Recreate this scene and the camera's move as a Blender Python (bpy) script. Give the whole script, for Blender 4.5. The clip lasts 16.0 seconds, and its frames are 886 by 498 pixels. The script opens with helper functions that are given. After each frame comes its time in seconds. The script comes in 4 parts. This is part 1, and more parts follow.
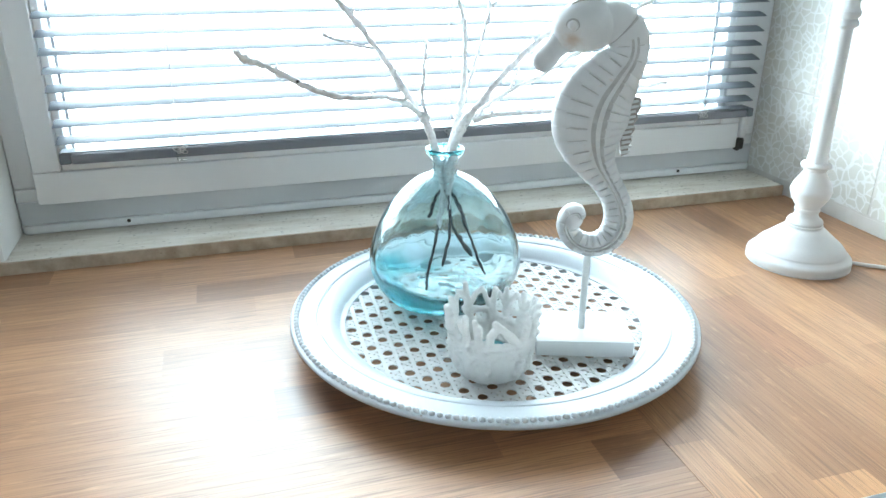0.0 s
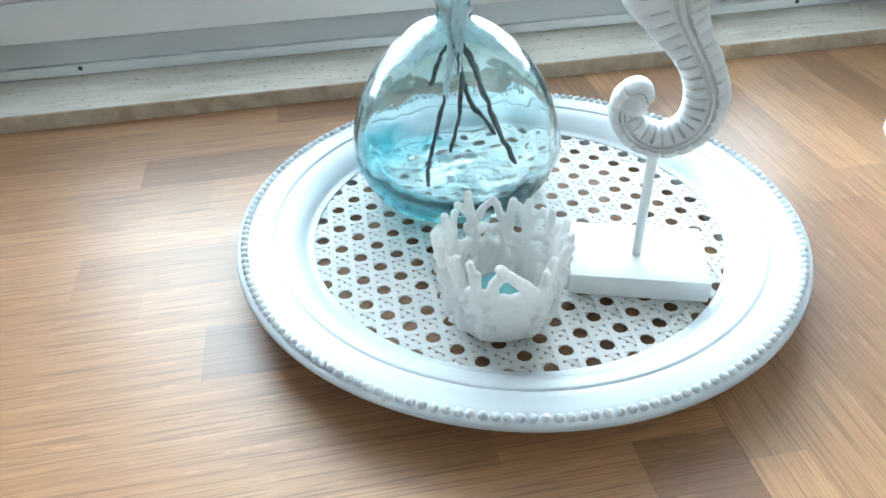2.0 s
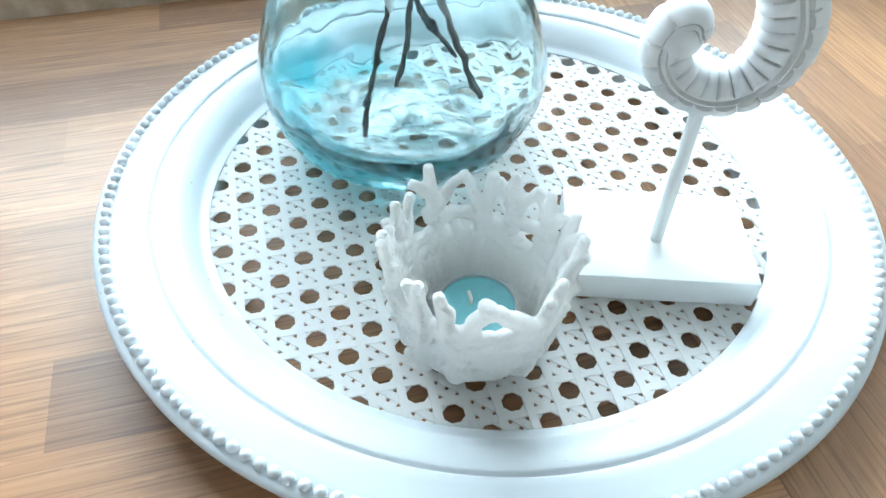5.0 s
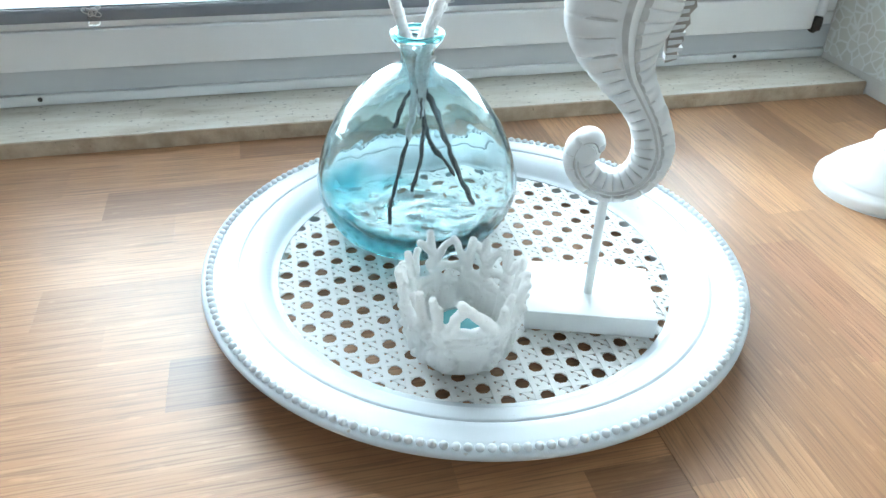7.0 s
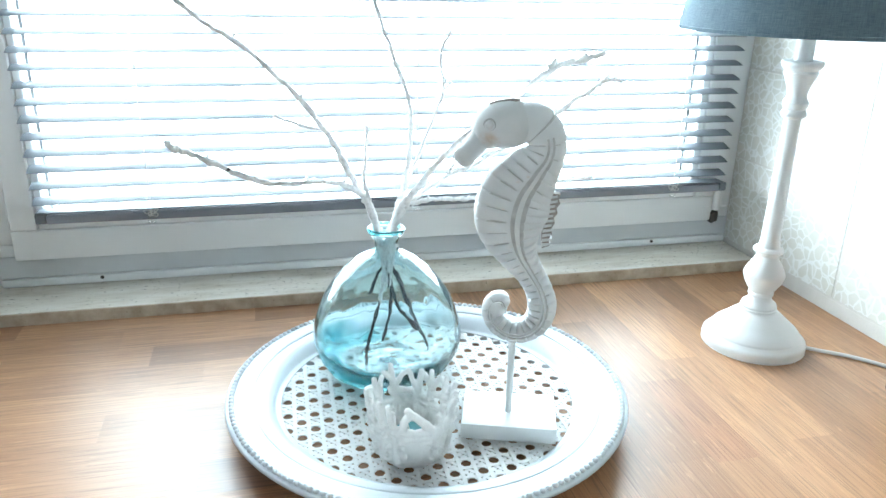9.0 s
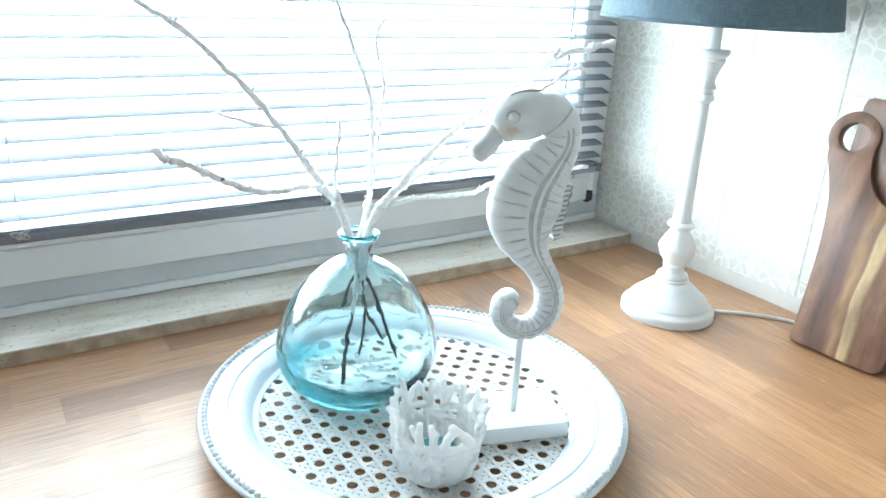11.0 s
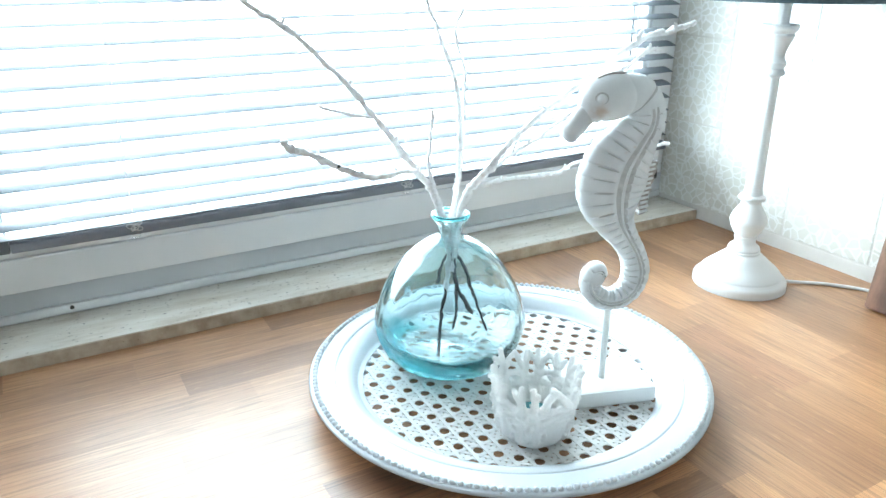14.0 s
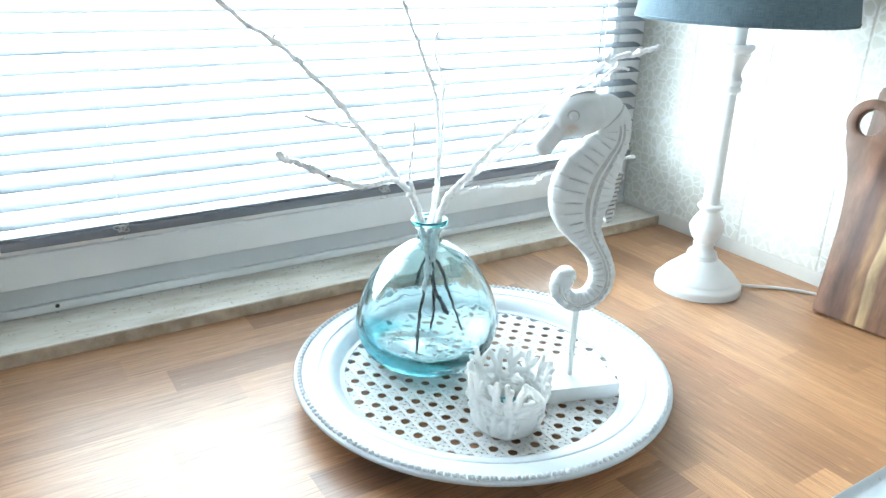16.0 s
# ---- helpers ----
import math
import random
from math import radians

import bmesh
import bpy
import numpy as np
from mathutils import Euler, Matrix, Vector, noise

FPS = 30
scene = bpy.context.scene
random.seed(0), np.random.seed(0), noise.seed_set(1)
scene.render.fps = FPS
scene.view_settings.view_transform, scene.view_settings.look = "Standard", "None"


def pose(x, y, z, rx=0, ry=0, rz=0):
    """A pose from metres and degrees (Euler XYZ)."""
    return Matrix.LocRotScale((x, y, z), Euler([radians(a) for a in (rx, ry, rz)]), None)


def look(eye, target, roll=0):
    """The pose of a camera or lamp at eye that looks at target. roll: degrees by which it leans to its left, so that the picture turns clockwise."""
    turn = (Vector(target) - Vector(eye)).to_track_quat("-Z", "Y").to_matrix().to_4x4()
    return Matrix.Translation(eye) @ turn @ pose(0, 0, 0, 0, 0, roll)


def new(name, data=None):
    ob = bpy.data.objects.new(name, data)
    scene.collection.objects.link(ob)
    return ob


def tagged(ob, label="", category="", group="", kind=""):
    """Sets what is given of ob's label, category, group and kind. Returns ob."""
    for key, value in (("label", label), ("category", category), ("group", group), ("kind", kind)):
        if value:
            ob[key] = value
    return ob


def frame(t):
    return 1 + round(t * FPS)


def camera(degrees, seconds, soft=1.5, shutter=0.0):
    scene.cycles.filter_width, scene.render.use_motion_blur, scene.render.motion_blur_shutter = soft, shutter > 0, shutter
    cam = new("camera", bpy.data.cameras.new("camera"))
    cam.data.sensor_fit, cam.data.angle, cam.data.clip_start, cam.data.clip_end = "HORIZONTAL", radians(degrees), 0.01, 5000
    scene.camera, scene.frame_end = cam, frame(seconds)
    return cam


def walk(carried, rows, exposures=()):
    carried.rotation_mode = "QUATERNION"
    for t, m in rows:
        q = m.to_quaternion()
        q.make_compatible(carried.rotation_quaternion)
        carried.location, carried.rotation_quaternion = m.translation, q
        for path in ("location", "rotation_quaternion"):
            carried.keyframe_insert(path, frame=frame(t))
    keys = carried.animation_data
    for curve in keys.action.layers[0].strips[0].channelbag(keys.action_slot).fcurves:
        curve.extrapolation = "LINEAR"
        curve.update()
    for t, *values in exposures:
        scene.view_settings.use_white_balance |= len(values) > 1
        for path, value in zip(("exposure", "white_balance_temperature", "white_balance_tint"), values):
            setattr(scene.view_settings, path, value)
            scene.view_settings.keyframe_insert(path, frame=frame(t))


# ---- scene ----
cam = camera(61.9, 16.0)
PATH = [
    (0, (-0.038, 0.102, 0.419), (0.483, 1.869, -0.359), 0.2),
    (0.5, (-0.009, 0.129, 0.398), (0.441, 1.9, -0.415), -0.7),
    (1, (0.047, 0.188, 0.4), (0.36, 1.929, -0.533), -2.5),
    (1.5, (0.083, 0.234, 0.392), (0.329, 1.922, -0.653), -2.0),
    (2, (0.085, 0.319, 0.374), (0.351, 1.898, -0.825), -1.8),
    (2.5, (0.087, 0.393, 0.363), (0.397, 1.877, -0.942), -0.2),
    (3, (0.09, 0.448, 0.347), (0.428, 1.825, -1.063), 1.1),
    (3.5, (0.093, 0.491, 0.322), (0.514, 1.799, -1.131), 3.0),
    (6, (0.113, 0.471, 0.322), (0.484, 1.837, -1.09), 1.0),
    (6.5, (0.103, 0.399, 0.35), (0.491, 1.882, -0.934), 1.0),
    (7, (0.072, 0.303, 0.389), (0.484, 1.907, -0.733), 1.8),
    (7.5, (0.053, 0.23, 0.424), (0.498, 1.935, -0.523), 2.4),
    (8, (0.056, 0.168, 0.443), (0.493, 1.943, -0.368), 2.4),
    (8.5, (0.058, 0.123, 0.451), (0.545, 1.887, -0.357), 3.3),
    (9, (0.065, 0.074, 0.475), (0.511, 1.897, -0.217), 1.2),
    (11.5, (-0.165, 0.23, 0.462), (0.929, 1.749, -0.244), 3.6),
    (12, (-0.134, 0.211, 0.472), (0.869, 1.795, -0.225), 2.4),
    (12.5, (-0.122, 0.203, 0.462), (0.78, 1.847, -0.234), 1.4),
    (13, (-0.14, 0.207, 0.456), (0.742, 1.85, -0.268), 1.3),
    (13.5, (-0.191, 0.209, 0.467), (0.706, 1.828, -0.289), 0.2),
    (14, (-0.211, 0.198, 0.471), (0.718, 1.808, -0.267), 0.3),
    (14.5, (-0.222, 0.189, 0.476), (0.729, 1.794, -0.246), 0.8),
    (15, (-0.224, 0.188, 0.477), (0.739, 1.783, -0.248), 1.0),
    (15.5, (-0.232, 0.181, 0.489), (0.773, 1.762, -0.21), 1.6),
    (16, (-0.247, 0.169, 0.494), (0.762, 1.73, -0.244), 1.9),
]
walk(cam, [(t, look(eye, target, roll)) for t, eye, target, roll in PATH], exposures=[(0, 0.28), (1, 0.26), (2, 0.27), (3.2, 0.42), (6, 0.40), (7, 0.35), (8, 0.38), (9, 0.42), (11.5, 0.50), (16, 0.50)])


# ---- world and light ----
def build_light():
    w = bpy.data.worlds.new("sky")
    scene.world = w
    w.use_nodes = True
    nt = w.node_tree
    sky = nt.nodes.new("ShaderNodeTexSky")
    sky.sky_type, sky.sun_disc = "NISHITA", False
    sky.sun_elevation, sky.sun_rotation = radians(48), radians(200)
    bg = nt.nodes["Background"]
    bg.inputs["Strength"].default_value = 0.12
    nt.links.new(sky.outputs[0], bg.inputs["Color"])
    la = bpy.data.lights.new("window_daylight", "AREA")
    la.shape, la.size, la.size_y, la.energy, la.color = "RECTANGLE", 1.22, 1.32, WINDOW_WATTS, (0.725, 0.896, 1.0)
    ob = new("window_daylight", la)
    ob.matrix_world = look((0.275, 1.335, 0.72), (0.275, 0.0, 0.72))
    # Fill lamp at an unseen west opening, added to lift the room side.
    lb = bpy.data.lights.new("side_fill_light", "AREA")
    lb.shape, lb.size, lb.size_y, lb.energy, lb.color = "RECTANGLE", 1.7, 1.3, SIDE_FILL_WATTS, (0.725, 0.896, 1.0)
    ob = new("side_fill_light", lb)
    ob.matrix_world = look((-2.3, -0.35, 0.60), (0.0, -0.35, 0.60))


WINDOW_WATTS, SIDE_FILL_WATTS = 82.0, 8.0
scene.view_settings.exposure = 0.3
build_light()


# ---- materials ----
def nodes_of(name):
    m = bpy.data.materials.new(name)
    m.use_nodes = True
    nt = m.node_tree
    return m, nt, nt.nodes["Principled BSDF"]


def add(nt, kind, **props):
    n = nt.nodes.new(kind)
    for k, v in props.items():
        n.inputs[k].default_value = v
    return n


def ramp(nt, src, stops):
    r = nt.nodes.new("ShaderNodeValToRGB")
    e = r.color_ramp.elements
    while len(e) < len(stops):
        e.new(0.5)
    for el, (p, c) in zip(e, stops):
        el.position, el.color = p, (*c, 1)
    nt.links.new(src, r.inputs[0])
    return r.outputs[0]


def mixc(nt, fac, a, b, mode="MIX"):
    m = nt.nodes.new("ShaderNodeMix")
    m.data_type, m.blend_type = "RGBA", mode
    for sock, v in ((m.inputs[0], fac), (m.inputs[6], a), (m.inputs[7], b)):
        if isinstance(v, bpy.types.NodeSocket):
            nt.links.new(v, sock)
        elif isinstance(v, (int, float)):
            sock.default_value = v
        else:
            sock.default_value = (*v, 1)
    return m.outputs[2]


def coords(nt, scale=(1, 1, 1), world=False):
    mp = nt.nodes.new("ShaderNodeMapping")
    mp.inputs["Scale"].default_value = scale
    if world:
        nt.links.new(nt.nodes.new("ShaderNodeNewGeometry").outputs["Position"], mp.inputs[0])
    else:
        nt.links.new(nt.nodes.new("ShaderNodeTexCoord").outputs["Object"], mp.inputs[0])
    return mp.outputs[0]


def noise_tex(nt, co, scale, detail=4, rough=0.55):
    n = add(nt, "ShaderNodeTexNoise", Scale=scale, Detail=detail, Roughness=rough)
    nt.links.new(co, n.inputs["Vector"])
    return n.outputs["Fac"]


def bump(nt, bsdf, height, strength, dist=0.001):
    b = add(nt, "ShaderNodeBump", Strength=strength, Distance=dist)
    nt.links.new(height, b.inputs["Height"])
    nt.links.new(b.outputs[0], bsdf.inputs["Normal"])
    return b


def painted(name, light, dark, rough=0.5, big=12.0, fine=220.0, relief=0.25, specks=None, world=True, metal=0.0):
    """Paint, plaster or plain stuff: slow tone changes, fine relief, and specks of wear if asked for."""
    m, nt, b = nodes_of(name)
    co = coords(nt, world=world)
    tone = noise_tex(nt, co, big)
    col = ramp(nt, tone, ((0.3, dark), (0.7, light)))
    f = noise_tex(nt, co, fine, 3)
    if specks:
        s = noise_tex(nt, co, fine * 0.9, 2, 0.4)
        col = mixc(nt, ramp(nt, s, ((0.73, (0, 0, 0)), (0.78, (1, 1, 1)))), col, specks)
    nt.links.new(col, b.inputs["Base Color"])
    b.inputs["Roughness"].default_value = rough
    b.inputs["Metallic"].default_value = metal
    bump(nt, b, f, relief, 0.0006)
    return m


def wood(name, stops, axis, spread=0.5, rough=0.32, world=True, per_object=True, scale=1.0, coat=0.0):
    """Wood with its grain along one axis: long streaks, fine pores, a tone of its own for each board."""
    m, nt, b = nodes_of(name)
    info = nt.nodes.new("ShaderNodeObjectInfo")
    sc = [300 * scale] * 3
    sc[axis] = 7.0 * scale
    co = coords(nt, tuple(sc), world)
    if per_object:
        sh = nt.nodes.new("ShaderNodeVectorMath")
        sh.operation = "SCALE"
        sh.inputs[0].default_value = (37.0, 51.0, 19.0)
        nt.links.new(info.outputs["Random"], sh.inputs["Scale"])
        ad = nt.nodes.new("ShaderNodeVectorMath")
        nt.links.new(co, ad.inputs[0])
        nt.links.new(sh.outputs[0], ad.inputs[1])
        co = ad.outputs[0]
    streak = noise_tex(nt, co, 1.0, 6, 0.62)
    broad = noise_tex(nt, co, 0.10, 3, 0.5)
    col = ramp(nt, streak, stops)
    col = mixc(nt, 0.2, col, ramp(nt, broad, ((0.3, stops[0][1]), (0.7, stops[-1][1]))))
    if per_object:
        tone = ramp(nt, info.outputs["Random"], ((0.0, (0.62, 0.55, 0.48)), (0.3, (0.86, 0.82, 0.77)), (0.65, (1.02, 1.02, 1.0)), (1.0, (1.30, 1.30, 1.26))))
        col = mixc(nt, spread, col, tone, "MULTIPLY")
    sc2 = [620 * scale] * 3
    sc2[axis] = 13 * scale
    pores = noise_tex(nt, coords(nt, tuple(sc2), world), 1.0, 2, 0.5)
    col = mixc(nt, ramp(nt, pores, ((0.50, (0, 0, 0)), (0.64, (0.55, 0.55, 0.55)))), col, tuple(c * 0.5 for c in stops[0][1]))
    sc3 = [160 * scale] * 3
    sc3[axis] = 26 * scale
    fleck = noise_tex(nt, coords(nt, tuple(sc3), world), 1.0, 3, 0.6)
    col = mixc(nt, ramp(nt, fleck, ((0.60, (0, 0, 0)), (0.74, (0.45, 0.45, 0.45)))), col, tuple(min(1, c * 1.25) for c in stops[-1][1]))
    nt.links.new(col, b.inputs["Base Color"])
    b.inputs["Roughness"].default_value = rough
    b.inputs["Coat Weight"].default_value, b.inputs["Coat Roughness"].default_value, b.inputs["Coat IOR"].default_value = coat, 0.36, 1.6
    bump(nt, b, pores, 0.18, 0.0004)
    return m


def striped_wood():
    """Acacia: long bands of dark, brown, golden and pale wood that run up the board."""
    m, nt, b = nodes_of("acacia")
    co = coords(nt, (60, 60, 3.0), True)
    warp = noise_tex(nt, coords(nt, (6, 6, 5), True), 1.0, 2)
    sep = nt.nodes.new("ShaderNodeSeparateXYZ")
    nt.links.new(coords(nt), sep.inputs[0])
    ma = nt.nodes.new("ShaderNodeMath")
    ma.operation = "MULTIPLY_ADD"
    nt.links.new(warp, ma.inputs[0])
    ma.inputs[1].default_value = 0.045
    nt.links.new(sep.outputs["Y"], ma.inputs[2])
    mr = nt.nodes.new("ShaderNodeMapRange")
    mr.inputs[1].default_value, mr.inputs[2].default_value = 0.09, -0.07
    nt.links.new(ma.outputs[0], mr.inputs[0])
    band = ramp(nt, mr.outputs[0], ((0.0, (0.17, 0.085, 0.050)), (0.16, (0.20, 0.098, 0.058)), (0.24, (0.085, 0.038, 0.026)), (0.33, (0.115, 0.052, 0.034)), (0.39, (0.25, 0.135, 0.062)), (0.455, (0.17, 0.085, 0.044)), (0.475, (0.44, 0.31, 0.17)), (0.53, (0.38, 0.26, 0.14)), (0.575, (0.16, 0.080, 0.046)), (0.7, (0.20, 0.10, 0.060)), (0.85, (0.105, 0.048, 0.030)), (1.0, (0.15, 0.072, 0.044))))
    streak = ramp(nt, noise_tex(nt, co, 1.0, 6, 0.65), ((0.3, (0.50, 0.46, 0.44)), (0.7, (1.35, 1.30, 1.26))))
    col = mixc(nt, 0.85, band, streak, "MULTIPLY")
    nt.links.new(col, b.inputs["Base Color"])
    b.inputs["Roughness"].default_value = 0.5
    bump(nt, b, noise_tex(nt, coords(nt, (400, 400, 16), True), 1.0, 2), 0.15, 0.0004)
    return m


M_WORKTOP = wood("oiled_beech", ((0.25, (0.33, 0.150, 0.066)), (0.5, (0.43, 0.212, 0.097)), (0.75, (0.53, 0.285, 0.138))), 0, 0.8, 0.5, coat=0.55)
M_STAVE_DARK = wood("dark_beech", ((0.25, (0.19, 0.080, 0.036)), (0.5, (0.26, 0.120, 0.056)), (0.75, (0.34, 0.170, 0.084))), 0, 0.0, 0.45, coat=0.6)
M_SIDE = wood("oiled_beech_lengthwise", ((0.25, (0.33, 0.152, 0.067)), (0.5, (0.43, 0.215, 0.098)), (0.75, (0.53, 0.290, 0.142))), 1, 0.85, 0.5, coat=0.58)
M_SIDE_DARK = wood("reddish_beech", ((0.25, (0.24, 0.098, 0.042)), (0.5, (0.34, 0.152, 0.068)), (0.75, (0.43, 0.21, 0.100))), 1, 0.0, 0.45, coat=0.5)
M_ACACIA = striped_wood()
M_TRAY = painted("white_lacquer", (0.575, 0.615, 0.645), (0.54, 0.58, 0.61), 0.40, 9, 160, 0.10, specks=(0.42, 0.37, 0.32))
M_BEAD = painted("white_bead_lacquer", (0.70, 0.73, 0.75), (0.65, 0.68, 0.70), 0.40, 30, 200, 0.10)
M_CANE = painted("white_cane", (0.88, 0.88, 0.87), (0.81, 0.82, 0.81), 0.55, 30, 400, 0.3)


def let_light_through(m, share, colour):
    """Thin plant fibre: part of the light passes and is scattered."""
    nt = m.node_tree
    b = nt.nodes["Principled BSDF"]
    tr = add(nt, "ShaderNodeBsdfTranslucent", Color=(*colour, 1))
    mx = add(nt, "ShaderNodeMixShader", Fac=share)
    out = nt.nodes["Material Output"]
    nt.links.new(b.outputs[0], mx.inputs[1])
    nt.links.new(tr.outputs[0], mx.inputs[2])
    nt.links.new(mx.outputs[0], out.inputs["Surface"])


let_light_through(M_CANE, 0.5, (0.95, 0.94, 0.92))
M_LAMP = painted("white_turned_wood", (0.82, 0.82, 0.81), (0.76, 0.77, 0.77), 0.42, 14, 260, 0.18)
M_BASE = painted("white_block_paint", (0.84, 0.85, 0.84), (0.79, 0.81, 0.81), 0.45, 16, 300, 0.15)
M_PVC = painted("window_plastic", (0.78, 0.79, 0.79), (0.74, 0.75, 0.76), 0.35, 6, 300, 0.05)
# Frame plastic made greyer: the shade under the sash goes into this colour.
M_REBATE = painted("shaded_frame_plastic", (0.60, 0.62, 0.64), (0.54, 0.56, 0.58), 0.45, 8, 300, 0.06)
M_PVC_SEAL = painted("window_gasket", (0.30, 0.31, 0.32), (0.22, 0.23, 0.24), 0.6, 30, 300, 0.2)
M_RAIL = painted("grey_aluminium", (0.22, 0.23, 0.26), (0.17, 0.18, 0.21), 0.45, 8, 400, 0.05)
# White blind coloured dark grey: its backlit look is put into the colour.
M_SLAT = painted("darkened_white_slat", (0.138, 0.152, 0.170), (0.127, 0.141, 0.158), 0.55, 8, 300, 0.03)
M_CORD = painted("pale_cord", (0.62, 0.62, 0.62), (0.52, 0.52, 0.53), 0.7, 60, 900, 0.4)
M_METAL = painted("dark_steel", (0.10, 0.09, 0.08), (0.05, 0.045, 0.04), 0.4, 60, 500, 0.2, metal=0.8)
M_PLASTER = painted("white_plaster", (0.82, 0.82, 0.80), (0.77, 0.77, 0.76), 0.85, 5, 90, 0.45)
M_FLOOR = painted("pale_floor", (0.42, 0.40, 0.38), (0.36, 0.34, 0.32), 0.35, 4, 120, 0.1)
M_ROOM = painted("greige_wall_paint", (0.56, 0.54, 0.51), (0.50, 0.48, 0.46), 0.85, 5, 90, 0.4)
M_GROUT = painted("pale_grout", (0.62, 0.59, 0.55), (0.55, 0.52, 0.48), 0.9, 30, 400, 0.5)
M_ALU = painted("tea_light_cup", (0.75, 0.77, 0.78), (0.65, 0.68, 0.70), 0.3, 60, 300, 0.2, metal=0.9)
M_WAX = painted("turquoise_wax", (0.16, 0.50, 0.54), (0.13, 0.44, 0.48), 0.35, 90, 300, 0.15)
M_WICK = painted("wick", (0.82, 0.82, 0.78), (0.7, 0.7, 0.66), 0.8, 200, 900, 0.5)
M_BARK = painted("wet_bark", (0.055, 0.05, 0.05), (0.02, 0.018, 0.018), 0.55, 90, 600, 0.7)


def seahorse_paint():
    m, nt, b = nodes_of("chalky_white_paint")
    co = coords(nt, world=True)
    col = ramp(nt, noise_tex(nt, co, 26, 4), ((0.3, (0.64, 0.65, 0.655)), (0.7, (0.74, 0.75, 0.75))))
    rub = noise_tex(nt, co, 55, 5, 0.65)
    col = mixc(nt, ramp(nt, rub, ((0.66, (0, 0, 0)), (0.76, (0.55, 0.55, 0.55)))), col, (0.62, 0.50, 0.40))
    far = nt.nodes.new("ShaderNodeVectorMath")
    far.operation = "DISTANCE"
    nt.links.new(co, far.inputs[0])
    far.inputs[1].default_value = (0.266, 0.728, 0.334)
    worn = nt.nodes.new("ShaderNodeMath")
    worn.operation = "MULTIPLY_ADD"
    nt.links.new(rub, worn.inputs[0])
    worn.inputs[1].default_value = 0.03
    nt.links.new(far.outputs["Value"], worn.inputs[2])
    col = mixc(nt, ramp(nt, worn.outputs[0], ((0.016, (0.8, 0.8, 0.8)), (0.026, (0, 0, 0)))), col, (0.58, 0.44, 0.35))
    nt.links.new(col, b.inputs["Base Color"])
    b.inputs["Roughness"].default_value = 0.6
    bump(nt, b, noise_tex(nt, co, 420, 4), 0.3, 0.0006)
    return m


def coral_stuff():
    m, nt, b = nodes_of("white_coral_resin")
    co = coords(nt, world=True)
    col = ramp(nt, noise_tex(nt, co, 40, 4), ((0.3, (0.83, 0.825, 0.81)), (0.7, (0.90, 0.90, 0.885))))
    pores = noise_tex(nt, co, 330, 3, 0.5)
    col = mixc(nt, ramp(nt, pores, ((0.27, (0.7, 0.7, 0.7)), (0.33, (0, 0, 0)))), col, (0.58, 0.55, 0.50))
    nt.links.new(col, b.inputs["Base Color"])
    b.inputs["Roughness"].default_value = 0.75
    bump(nt, b, noise_tex(nt, co, 380, 5, 0.65), 1.0, 0.0030)
    return m


def twig_paint():
    m, nt, b = nodes_of("whitewashed_bark")
    co = coords(nt, world=True)
    col = ramp(nt, noise_tex(nt, co, 160, 5, 0.65), ((0.31, (0.58, 0.56, 0.55)), (0.52, (0.81, 0.80, 0.80)), (0.75, (0.87, 0.87, 0.87))))
    nt.links.new(col, b.inputs["Base Color"])
    b.inputs["Roughness"].default_value = 0.7
    bump(nt, b, noise_tex(nt, co, 420, 4), 0.6, 0.001)
    return m


def travertine():
    m, nt, b = nodes_of("travertine")
    co = coords(nt, (9, 42, 60), True)
    col = ramp(nt, noise_tex(nt, co, 1.0, 6, 0.6), ((0.28, (0.54, 0.47, 0.38)), (0.5, (0.70, 0.65, 0.57)), (0.72, (0.80, 0.77, 0.71))))
    p = noise_tex(nt, coords(nt, (120, 260, 330), True), 1.0, 3, 0.5)
    holes = ramp(nt, p, ((0.30, (1, 1, 1)), (0.36, (0, 0, 0))))
    col = mixc(nt, holes, col, (0.16, 0.12, 0.09))
    nt.links.new(col, b.inputs["Base Color"])
    b.inputs["Roughness"].default_value = 0.42
    inv = ramp(nt, p, ((0.28, (0, 0, 0)), (0.4, (1, 1, 1))))
    bump(nt, b, inv, 0.7, 0.002)
    return m


